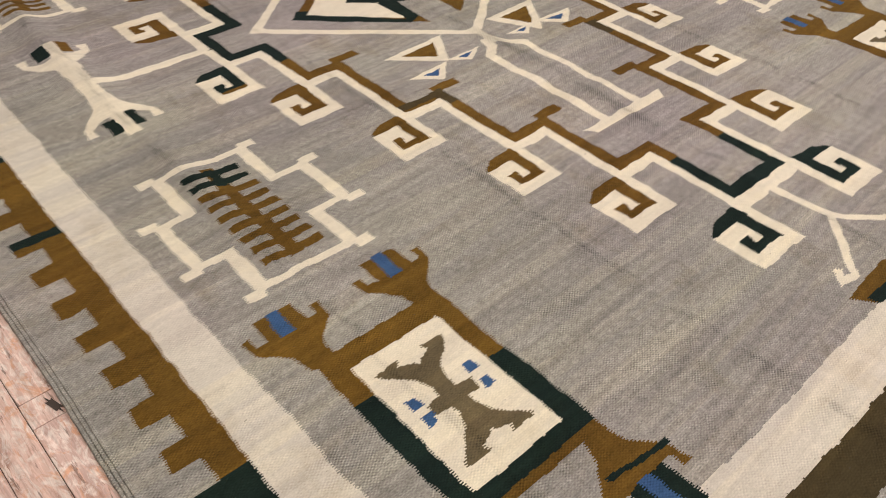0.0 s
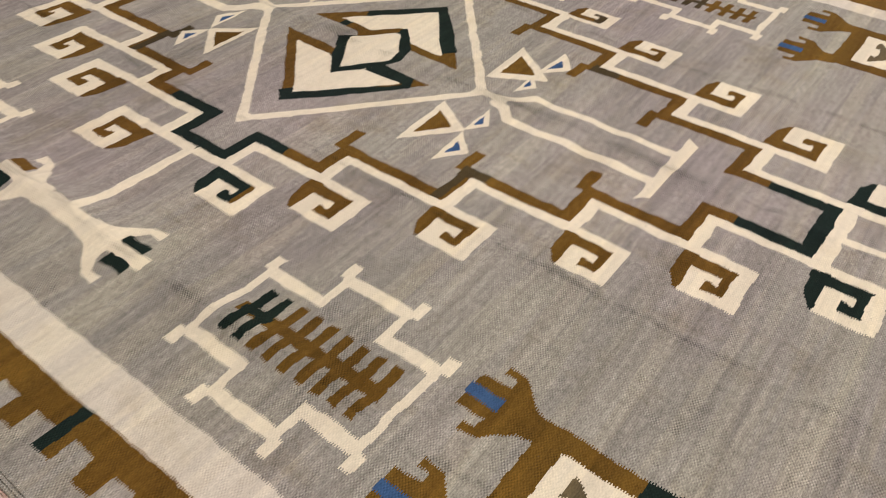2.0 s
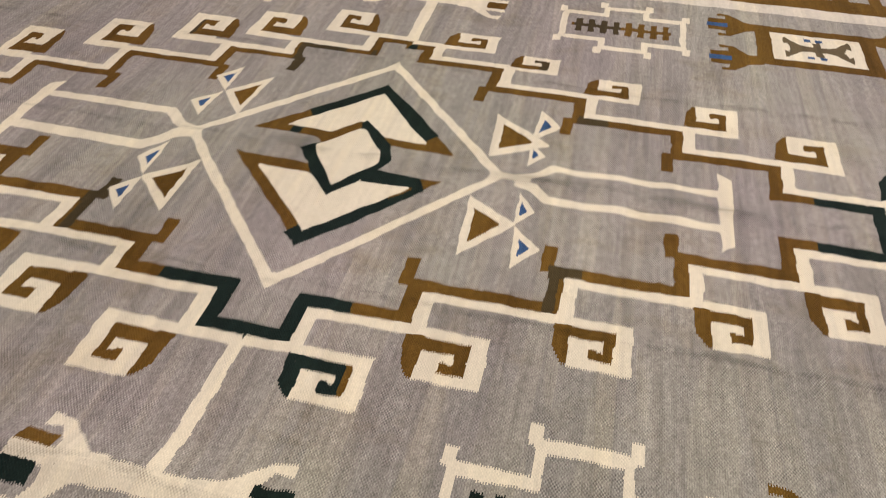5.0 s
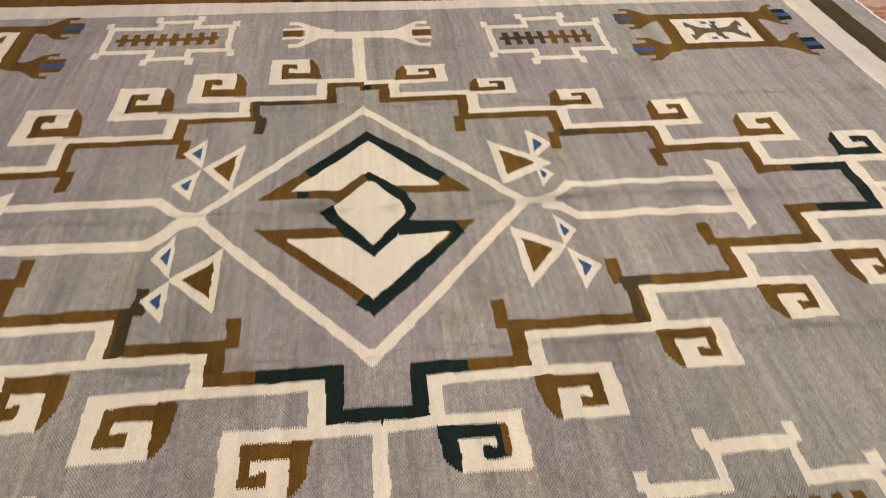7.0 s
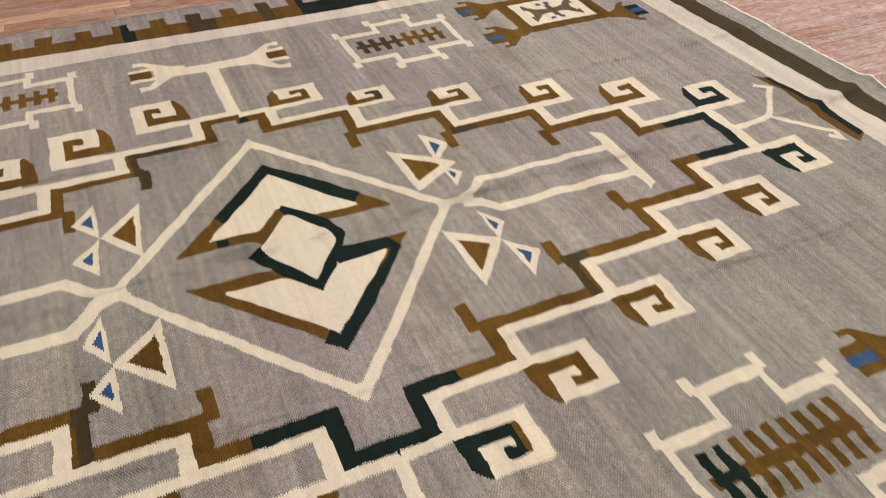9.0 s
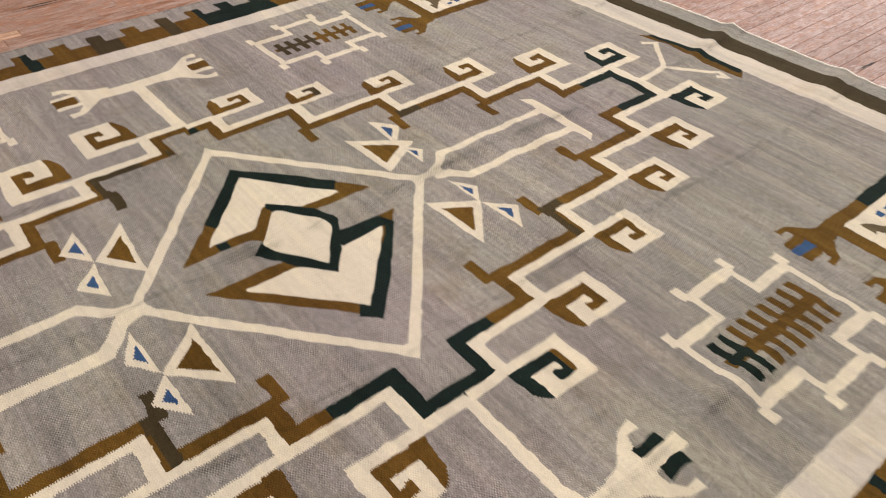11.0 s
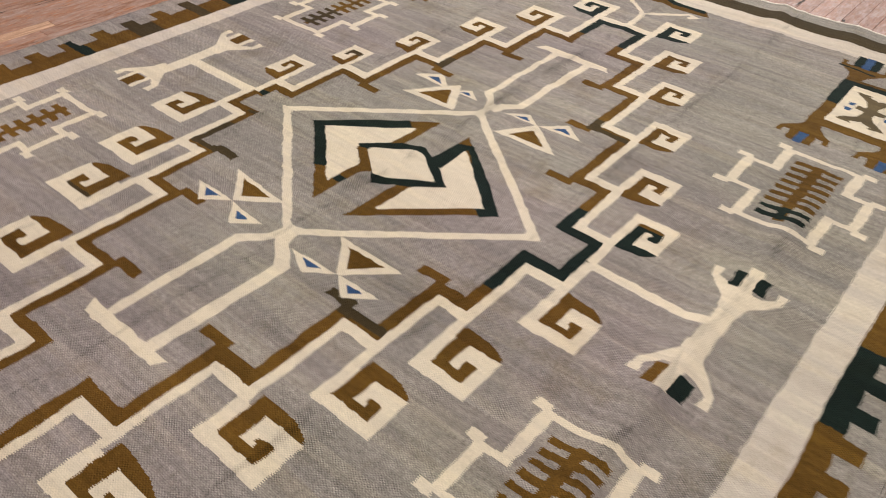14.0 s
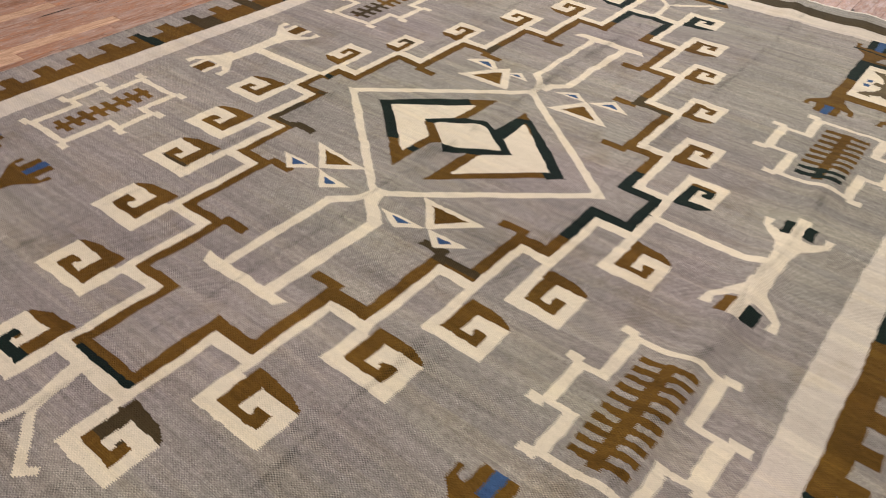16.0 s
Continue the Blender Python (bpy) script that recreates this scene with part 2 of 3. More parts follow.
X0, X1, Y0, Y1, TOP = -7.6, 4.2, -3.4, 6.6, 3.2


def box_mesh(name, x0, y0, z0, x1, y1, z1, material):
    bm = bmesh.new()
    bmesh.ops.create_cube(bm, size=1, matrix=Matrix.LocRotScale(((x0 + x1) / 2, (y0 + y1) / 2, (z0 + z1) / 2), None, (x1 - x0, y1 - y0, z1 - z0)))
    me = bpy.data.meshes.new(name)
    bm.to_mesh(me)
    bm.free()
    me.materials.append(material)
    return new(name, me)


floor = tagged(box_mesh("floor", X0, Y0, FLOOR_Z - 0.12, X1, Y1, FLOOR_Z - 0.014, SUBFLOOR), "worn reddish hardwood strip floor with dark joints", "floor", kind="structure")
for name, x0, y0, x1, y1 in (("wall_north", X0, Y1, X1, Y1 + 0.2), ("wall_south", X0, Y0 - 0.2, X1, Y0), ("wall_west", X0 - 0.2, Y0 - 0.2, X0, Y1 + 0.2)):
    tagged(box_mesh(name, x0, y0, FLOOR_Z - 0.12, x1, y1, TOP, PLASTER), "plain off-white plastered room wall", "wall", kind="structure")
WY0, WY1, WZ0, WZ1 = 1.2, 4.0, 0.85, 2.65           # an unseen opening added in the east wall for the east lamp
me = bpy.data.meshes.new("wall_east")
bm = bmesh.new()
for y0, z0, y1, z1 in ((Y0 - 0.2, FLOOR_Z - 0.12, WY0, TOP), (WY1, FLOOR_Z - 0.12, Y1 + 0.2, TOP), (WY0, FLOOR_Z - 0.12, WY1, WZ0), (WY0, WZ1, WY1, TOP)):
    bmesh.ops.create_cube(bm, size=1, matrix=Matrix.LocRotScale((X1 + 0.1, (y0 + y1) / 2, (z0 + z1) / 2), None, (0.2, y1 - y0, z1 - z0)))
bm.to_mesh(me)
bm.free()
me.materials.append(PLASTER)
tagged(new("wall_east", me), "plain off-white plastered wall with an added, unseen opening", "wall", kind="structure")
# window added out of view, round the east lamp
window = tagged(new("added_window"), "plain white window added out of view", "window", kind="structure")
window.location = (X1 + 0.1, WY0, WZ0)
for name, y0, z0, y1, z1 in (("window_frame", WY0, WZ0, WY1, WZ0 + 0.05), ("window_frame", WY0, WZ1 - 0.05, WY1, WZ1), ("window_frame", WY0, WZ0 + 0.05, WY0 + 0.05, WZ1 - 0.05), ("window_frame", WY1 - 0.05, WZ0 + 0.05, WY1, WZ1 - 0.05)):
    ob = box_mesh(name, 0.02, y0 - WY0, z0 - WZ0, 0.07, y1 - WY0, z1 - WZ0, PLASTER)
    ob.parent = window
tagged(box_mesh("ceiling", X0 - 0.2, Y0 - 0.2, TOP, X1 + 0.2, Y1 + 0.2, TOP + 0.15, PLASTER), "plain off-white ceiling", "ceiling", kind="structure")

# ---------------------------------------------------------------- the rug
RX0, RX1, RY0, RY1 = -4.665, 0.095, 0.073, 3.590     # the four edges
MID = -2.285                                          # the long axis of symmetry
COLUMN = 0.0028                                       # one warp pair

rug = tagged(new("rug"), "large grey flat-woven wool rug with cream and brown hooks", "rug")


def ripple(x, y):
    """Height of the rug over its lying plane: low waves, and small folds near the east end."""
    h = 0.0016 * math.sin(1.9 * x + 0.7 * y) * math.sin(2.3 * y - 0.6 * x) + 0.0012 * math.sin(5.1 * x + 1.3) * math.sin(4.3 * y + 0.4)
    east = 1 / (1 + math.exp(-(x + 0.22) * 22))
    for cy, high, wide in ((1.84, 0.017, 0.032), (1.30, 0.012, 0.04), (0.95, 0.009, 0.07), (2.45, 0.003, 0.07)):
        h += east * high * math.exp(-((y - cy - 0.15 * (x + 0.1)) / wide) ** 2)
    along = 0.028 / (1 + math.exp((x + 2.15) * 9)) / (1 + math.exp(-(x + 3.35) * 9)) + 0.018 * math.exp(-((x + 1.64) / 0.28) ** 2)
    h += along * math.exp(-((y - 0.628) / 0.058) ** 2)
    h += 0.005 * math.exp(-((y - 1.815 - 0.010 * math.sin(2.2 * x)) / 0.026) ** 2)
    h += 0.003 * math.exp(-((y - 1.235 - 0.008 * math.sin(1.7 * x)) / 0.022) ** 2) + 0.003 * math.exp(-((y - 2.430 - 0.008 * math.sin(2.0 * x)) / 0.024) ** 2)
    pucker = math.exp(-((x + 1.30) / 0.42) ** 2 - ((y - 1.80) / 0.16) ** 2)
    h += pucker * 0.0040 * math.sin(34 * x + 22 * y + 3 * math.sin(9 * y)) + 0.0012 * noise.noise((x * 9, y * 14, 1.5))
    return h + 0.012 * east


def ease(v, knots):
    """Piecewise linear, knots as (v, result)."""
    return float(np.interp(v, [k[0] for k in knots], [k[1] for k in knots]))


def drawn(x, y):
    """Where a drawn point lies on the rug, warped to fit the camera's view."""
    dy = ease(y, ((0.2, -0.012), (0.6, -0.008), (1.1, -0.001), (1.6, 0.002), (2.0, 0.007), (2.4, 0.013), (2.75, 0.018), (3.05, 0.027), (3.3, 0.037), (3.5, 0.048)))
    dx = ease(y, ((0.2, -0.006), (1.2, -0.002), (1.8, 0.0), (2.4, 0.009), (3.0, 0.018), (3.5, 0.026)))
    if y > 1.8:      # the east border keeps its own line
        dx *= 1 - 1.3 * min(1.0, max(0.0, (x + 0.40) / 0.15))
    dx += 0.011 * min(1.0, max(0.0, (x + 0.40) / 0.15)) * min(1.0, max(0.0, (1.7 - y) / 0.4))
    if y < 0.5:      # the south border bows out towards the west
        dy -= 0.022 * min(1.0, max(0.0, (-2.2 - x) / 0.8)) * min(1.0, (0.5 - y) / 0.05)
    return x + dx - 0.006 * (x + 1.6), y + dy


def lean(x, y):
    """The east end runs in towards the north."""
    return ease(y, ((1.75, 0.0), (2.2, -0.018), (2.6, -0.036), (3.0, -0.050), (3.5, -0.058))) * min(1.0, max(0.0, (x + 0.42) / 0.18))


def view_warp(x, y):
    """Where a woven point rests on the floor, warped to fit the camera's view."""
    u, v = (x + 2.3) / 2, (y - 1.8) / 1.5
    return (x + 0.0034 - 0.0052 * u + 0.0056 * v + 0.0054 * u * u + 0.0173 * u * v - 0.0122 * v * v,
            y - 0.0035 + 0.0096 * u + 0.0024 * v + 0.0007 * u * u + 0.0242 * u * v + 0.0167 * v * v)


PARTS = []          # (name, material, parent index or None, label)
PAINT = []          # (part index, outline)


def motif(name, material, parent=None, label=""):
    PARTS.append((name, material, parent, label))
    return len(PARTS) - 1


def poly(part, *points):
    PAINT.append((part, points))


def rect(part, xa, ya, xb, yb):
    poly(part, (xa, ya), (xb, ya), (xb, yb), (xa, yb))


def stroke(part, width, *points):
    """A woven line of even width along points, mitred at its corners."""
    pts = [Vector(p) for p in points]
    left, right = [], []
    for i, p in enumerate(pts):
        a = (p - pts[i - 1]).normalized() if i else (pts[1] - p).normalized()
        b = (pts[i + 1] - p).normalized() if i < len(pts) - 1 else a
        n = (Vector((-a.y, a.x)) + Vector((-b.y, b.x))).normalized()
        n *= width / 2 / max(0.4, n.dot(Vector((-a.y, a.x))))
        left.append(p + n)
        right.append(p - n)
    poly(part, *[tuple(p) for p in left], *[tuple(p) for p in reversed(right)])


def shrink(points, f):
    cx, cy = sum(p[0] for p in points) / len(points), sum(p[1] for p in points) / len(points)
    return [(cx + f * (x - cx), cy + f * (y - cy)) for x, y in points]


field = motif("field", GREY, None, "mottled grey wool ground")


# ---- borders
def stepped_stretch(xa, xb, material, y_base, y_step, y_tip, x_first, pitch, tooth):
    """One dyed stretch of the toothed border: a solid stripe with square teeth towards the rug's edge."""
    label = "brown toothed border" if material is BROWN else "dark stretch of the toothed border"
    band = motif("stepped_border", material, None, label)
    rect(band, xa, y_base, xb, y_step)
    x = x_first - pitch * math.floor((x_first - xa) / pitch + 1)
    while x < xb:
        lo, hi = max(x, xa), min(x + tooth, xb)
        if hi - lo > 0.012:
            rect(band, lo, y_step + (0.006 if y_base > y_step else -0.006), hi, y_tip)
        x += pitch


def toothed_border(changes, *shape):
    for (xa, material), (xb, _) in zip(changes, changes[1:]):
        stepped_stretch(xa, xb, material, *shape)


toothed_border(((RX0 + 0.10, BROWN), (-3.30, DARK), (-3.02, BROWN), (-2.402, DARK), (-2.058, BROWN), (-1.711, DARK), (-1.678, BROWN), (-0.817, DARK), (-0.30, BROWN), (RX1 - 0.10, None)),
               0.304, 0.228, 0.170, -1.199, 0.1275, 0.061)
toothed_border(((RX0 + 0.10, BROWN), (-2.575, DARK), (-2.522, BROWN), (-2.306, OLIVE), (-2.185, BROWN), (-1.985, OLIVE), (-1.925, BROWN), (-1.803, DARK), (-1.45, BROWN), (RX1 - 0.10, None)),
               3.28, 3.405, 3.475, -2.301, 0.1535, 0.068)
for xa, xb in ((-0.113, -0.002), (2 * MID + 0.002, 2 * MID + 0.113)):
    rect(motif("dark_band", OLIVE, None, "dark olive end stripe"), xa, RY0, xb, RY1)
ivory = motif("ivory_border", BAND, None, "ivory border band framing the field")
poly(ivory, (2 * MID + 0.111, 0.295), (-0.111, 0.293), (-0.111, 0.407), (-0.80, 0.405), (-1.30, 0.398), (-2.20, 0.398), (-2.70, 0.405), (2 * MID + 0.111, 0.407))
poly(ivory, (2 * MID + 0.111, 3.208), (-0.111, 3.200), (-0.111, 3.290), (-1.50, 3.286), (-2.20, 3.291), (-3.00, 3.322), (2 * MID + 0.111, 3.328))
rect(ivory, -0.231, 0.299, -0.111, 3.288)
rect(ivory, 2 * MID + 0.111, 0.299, 2 * MID + 0.222, 3.325)
for s, in ((1,), (-1,)):
    fx = (lambda v: v) if s > 0 else (lambda v: 2 * MID - v)
    lens = motif("border_notch", BROWN, None, "brown sliver beside the ivory border")
    poly(lens, (fx(-0.300), 2.088), (fx(-0.252), 2.045), (fx(-0.222), 1.90), (fx(-0.219), 1.75), (fx(-0.235), 1.60), (fx(-0.284), 1.565), (fx(-0.289), 1.70), (fx(-0.284), 1.80), (fx(-0.262), 1.95))
    dark = motif("dark_edge", DARK, lens)
    poly(dark, (fx(-0.262), 2.060), (fx(-0.236), 2.045), (fx(-0.217), 1.90), (fx(-0.215), 1.75), (fx(-0.228), 1.605), (fx(-0.255), 1.60), (fx(-0.250), 1.75), (fx(-0.243), 1.90))


# ---- stepped lines with scroll hooks
def scroll_hook(px, py, rx, qy, inset_material, second=None):
    """One hook: px, py where it leaves its line, rx its inner side, qy its far side."""
    w, h = px - rx, qy - py

    def at(u, v):
        return rx + u * w, py + v * h

    def cell(part, ua, va, ub, vb):
        poly(part, at(ua, va), at(ub, va), at(ub, vb), at(ua, vb))

    hook = motif("scroll_hook", CREAM, None, "cream angular scroll hook")
    inset = motif("hook_inset", inset_material, hook)
    cell(hook, 0.0, 0.0, 1.0, 1.0)
    poly(inset, at(-0.30, 0.20), at(0.72, 0.20), at(0.72, 0.80), at(0.02, 0.80), at(0.02, 0.98), at(-0.08, 0.96), at(-0.24, 0.72))
    if second:
        dye, corner_only = second
        part_id = motif("second_inset", dye, hook)
        if corner_only:
            poly(part_id, at(0.62, 0.20), at(0.72, 0.20), at(0.72, 0.80), at(0.64, 0.80))
        else:
            cell(part_id, 0.50, 0.20, 0.72, 0.80)
            cell(part_id, 0.26, 0.64, 0.72, 0.80)
    cell(hook, 0.0, 0.44, 0.32, 1.0)
    cell(hook, 0.0, 0.44, 0.54, 0.59)
    cell(hook, 0.44, 0.44, 0.54, 0.62)


def stepped_line(levels, corners, hooks, end_x, ears, darks, side, b):
    """One quarter of the stepped line. levels: the line's inner edge at each step; corners: the inner edge of each riser;
    hooks: outer x, inner x, far y; side: +1 where the centre lies north of the line. darks: x stretches of another colour."""
    line = motif("stepped_line", CREAM, None, "cream stepped line")
    e = 1 if corners[-1] > MID else -1
    ty, tx = 0.031 * side, 0.038 * e
    tops = list(levels)
    starts = [MID] + list(corners)
    nexts = list(corners) + [end_x]
    for j in range(len(levels)):
        y = tops[j]
        shade = motif("brown_line", BROWN, line)
        rect(shade, starts[j] - e * (b if j else 0.008), y - side * 0.01, nexts[j], y + side * b)
        if j:
            rect(shade, starts[j] - e * b, tops[j - 1], starts[j] + e * 0.01, y + side * b)
        if j in ears:
            x = corners[j - 1]
            rect(shade, x - e * (b + 0.026), y + side * 0.012, x - e * (b - 0.010), y + side * 0.116)
            rect(shade, x - e * (b + 0.026), y + side * 0.02, x - e * 0.01, y + side * b)
    for material, j, xa, xb, riser in darks:
        part_id = motif("dark_accent", material, line)
        rect(part_id, xa, tops[j] - side * 0.01, xb, tops[j] + side * b)
        if riser:
            x = corners[j - 1]
            rect(part_id, x - e * b, tops[j - 1], x + e * (0.01 if material is DARK else -0.012), tops[j] + side * b)
        if riser == 2:
            rect(part_id, x - e * (b + 0.026), tops[j] + side * 0.012, x - e * (b - 0.010), tops[j] + side * 0.116)
    for j in range(len(levels)):
        y = tops[j]
        rect(line, starts[j] - e * (0 if j else 0.008), y, hooks[j][1] + e * 0.004, y - ty)
        if j:
            rect(line, starts[j], tops[j - 1] - ty, starts[j] + tx, y)
    for (px, rx, qy, material, second), y in zip(hooks, tops):
        scroll_hook(px, y, rx, qy, material, second)


# south-east
stepped_line((1.041, 1.164, 1.284, 1.420, 1.551, 1.692), (-2.159, -1.900, -1.556, -1.237, -0.953),
             ((-1.948, -2.103, 0.888, DARK, (BROWN, True)), (-1.700, -1.855, 1.006, BROWN, None), (-1.368, -1.518, 1.130, BROWN, None),
              (-1.043, -1.184, 1.267, BROWN, None), (-0.755, -0.902, 1.374, BROWN, None), (-0.466, -0.612, 1.505, DARK, None)),
             -0.67, (2, 3, 4), ((DARK, 0, -2.295, -2.159, 0), (DARK, 1, -2.199, -2.055, 1), (OLIVE, 3, -1.60, -1.510, 1), (DARK, 5, -0.888, -0.67, 0)), 1, 0.040)
# north-east
stepped_line((2.566, 2.466, 2.334, 2.207, 2.081, 1.942), (-2.180, -1.900, -1.584, -1.254, -0.957),
             ((-1.954, -2.111, 2.706, BROWN, None), (-1.705, -1.842, 2.584, BROWN, (OLIVE, False)), (-1.402, -1.552, 2.478, BROWN, None),
              (-1.072, -1.212, 2.382, BROWN, None), (-0.762, -0.922, 2.264, BROWN, None), (-0.468, -0.626, 2.123, DARK, None)),
             -0.67, (2, 3, 4), ((DARK, 0, -2.285, -2.250, 0), (OLIVE, 3, -1.60, -1.50, 0), (DARK, 5, -0.872, -0.67, 0)), -1, 0.040)
# south-west
stepped_line((1.039, 1.172, 1.280, 1.410, 1.549, 1.692), (-2.403, -2.688, -2.939, -3.268, -3.563),
             ((-2.629, -2.475, 0.862, BROWN, None), (-2.948, -2.783, 0.981, BROWN, None), (-3.192, -3.044, 1.077, BROWN, None),
              (-3.454, -3.303, 1.176, BROWN, None), (-3.757, -3.619, 1.308, BROWN, None), (-4.040, -3.890, 1.488, OLIVE, (BROWN, False))),
             -3.836, (2, 3, 4), ((DARK, 0, -2.409, -2.270, 0), (DARK, 1, -2.570, -2.369, 1), (OLIVE, 3, -2.935, -2.900, 2)), 1, 0.043)
# north-west
stepped_line((2.590, 2.472, 2.370, 2.243, 2.090, 1.950), (-2.412, -2.684, -2.925, -3.262, -3.547),
             ((-2.630, -2.482, 2.781, BROWN, None), (-2.913, -2.755, 2.682, BROWN, None), (-3.168, -3.001, 2.593, BROWN, (OLIVE, True)),
              (-3.455, -3.290, 2.465, BROWN, None), (-3.728, -3.588, 2.326, BROWN, None), (-4.020, -3.850, 2.150, BROWN, (DARK, False))),
             -3.815, (2, 3, 4), ((OLIVE, 1, -2.65, -2.50, 0), (OLIVE, 1, -2.40, -2.385, 0), (OLIVE, 2, -2.66, -2.64, 2)), -1, 0.034)
# the two ends, with their forked feelers
for e, end_x, south, north in ((1, -0.67, 1.692, 1.946), (-1, -3.836, 1.692, 1.957)):
    fx = (lambda v: v) if e > 0 else (lambda v: 2 * MID - v)
    bar = motif("end_bar", CREAM, None, "cream bar closing the stepped line")
    shade = motif("dark_line", DARK if e > 0 else BROWN, bar)
    rect(shade, end_x - e * 0.042, south, end_x + e * 0.01, north)
    rect(bar, end_x, south - 0.033, end_x + e * 0.046, north + 0.033)
    if e < 0:
        rect(motif("dark_line", DARK, bar), end_x - 0.004, south, end_x + 0.016, north - 0.03)
    feeler = motif("forked_feeler", CREAM, None, "cream forked feeler at the rug's end")
    if e > 0:
        stroke(feeler, 0.030, (-0.63, 1.805), (-0.455, 1.823))
        stroke(feeler, 0.022, (-0.465, 1.821), (-0.296, 1.990), (-0.352, 2.030))
        stroke(feeler, 0.022, (-0.465, 1.821), (-0.308, 1.652), (-0.322, 1.612), (-0.352, 1.640))
    else:
        poly(feeler, (-3.855, 1.888), (-4.025, 1.842), (-4.035, 1.795), (-3.855, 1.838))
        stroke(feeler, 0.026, (-4.015, 1.822), (-4.055, 1.775), (-4.133, 1.672), (-4.105, 1.640))
        stroke(feeler, 0.026, (-4.015, 1.822), (-4.090, 1.850), (-4.200, 1.985), (-4.170, 2.020))

# ---- central lozenge, arms and end bars
for upper, lower, bar_x, lo, hi, wide in (
    (((-1.745, 1.818), (-1.69, 1.842), (-1.640, 1.890), (-1.13, 1.888)), ((-1.745, 1.800), (-1.69, 1.782), (-1.640, 1.735), (-1.13, 1.728)), -1.129, 1.626, 1.994, (0.029, 0.034)),
    (((-2.79, 1.818), (-2.845, 1.836), (-2.915, 1.905), (-3.37, 1.902)), ((-2.79, 1.800), (-2.845, 1.782), (-2.912, 1.700), (-3.37, 1.712)), -3.376, 1.630, 1.988, (0.036, 0.046)),
):
    arm = motif("t_bar", CREAM, None, "cream twin-railed bar with a cross end")
    e = 1 if bar_x > MID else -1
    stroke(arm, wide[0], *upper)
    stroke(arm, wide[1], *lower)
    poly(arm, (bar_x - e * 0.024, hi), (bar_x + e * 0.022, hi - 0.030), (bar_x + e * 0.019, lo + 0.026), (bar_x - e * 0.016, lo), (bar_x - e * 0.018, 1.80))
lozenge = motif("lozenge", CREAM, None, "cream lozenge outline round the medallion")
stroke(lozenge, 0.031, (-2.283, 2.385), (-1.797, 1.815))
stroke(lozenge, 0.031, (-2.287, 1.222), (-1.797, 1.815))
stroke(lozenge, 0.031, (-2.287, 1.222), (-2.545, 1.520), (-2.792, 1.812))
stroke(lozenge, 0.031, (-2.283, 2.385), (-2.545, 2.095), (-2.792, 1.812))
poly(lozenge, (-2.305, 2.375), (-2.283, 2.414), (-2.261, 2.375), (-2.283, 2.355))
poly(lozenge, (-2.312, 1.235), (-2.287, 1.195), (-2.262, 1.235), (-2.287, 1.262))
rect(lozenge, -1.825, 1.803, -1.70, 1.832)
rect(lozenge, -2.840, 1.792, -2.760, 1.828)

# ---- medallion
north_half = motif("chevron", CREAM, None, "cream chevron outlined in brown and green-black")
edge = motif("brown_outline", BROWN, north_half)
poly(edge, (-2.619, 1.883), (-2.269, 2.240), (-1.951, 1.882), (-2.16, 1.886), (-2.275, 1.98), (-2.39, 1.878))
edge = motif("dark_outline", DARK, north_half)
poly(edge, (-2.480, 2.030), (-2.273, 2.248), (-2.024, 1.978), (-2.062, 1.930), (-2.270, 2.180), (-2.455, 1.985))
rect(edge, -2.495, 1.880, -2.462, 1.925)
poly(north_half, (-2.518, 1.922), (-2.271, 2.187), (-2.051, 1.920), (-2.19, 1.926), (-2.276, 2.009), (-2.357, 1.910), (-2.40, 1.922))
south_half = motif("chevron", CREAM, None, "cream chevron outlined in brown and green-black")
edge = motif("brown_outline", BROWN, south_half)
poly(edge, (-2.614, 1.744), (-2.276, 1.378), (-1.959, 1.741), (-2.17, 1.75), (-2.273, 1.62), (-2.378, 1.735))
edge = motif("dark_outline", DARK, south_half)
poly(edge, (-2.322, 1.416), (-2.275, 1.370), (-2.000, 1.684), (-2.022, 1.745), (-2.17, 1.752), (-2.20, 1.68), (-2.03, 1.69), (-2.276, 1.44), (-2.300, 1.45))
poly(south_half, (-2.523, 1.694), (-2.277, 1.432), (-2.041, 1.691), (-2.197, 1.686), (-2.272, 1.599), (-2.361, 1.688))
hexagon = motif("medallion_centre", CREAM, None, "cream diamond centre outlined in green-black")
edge = motif("dark_outline", DARK, hexagon)
poly(edge, (-2.276, 2.009), (-2.162, 1.893), (-2.132, 1.802), (-2.168, 1.748), (-2.206, 1.675), (-2.271, 1.599), (-2.352, 1.686), (-2.378, 1.742), (-2.430, 1.806), (-2.380, 1.842), (-2.35, 1.80), (-2.30, 1.95))
edge = motif("brown_outline", BROWN, hexagon)
poly(edge, (-2.395, 1.882), (-2.290, 2.004), (-2.278, 1.955), (-2.372, 1.845))
poly(hexagon, (-2.284, 1.955), (-2.264, 1.953), (-2.185, 1.850), (-2.166, 1.792), (-2.271, 1.645), (-2.376, 1.798), (-2.382, 1.830))


# ---- triangle clusters
def triangle(points, inset_material, f, shift):
    tri = motif("woven_triangle", CREAM, None, "small cream triangle with a dyed heart")
    points = shrink(points, 0.95)
    poly(tri, *points)
    heart = motif("heart", inset_material, tri)
    poly(heart, *[(x + shift, y) for x, y in shrink(points, f)])


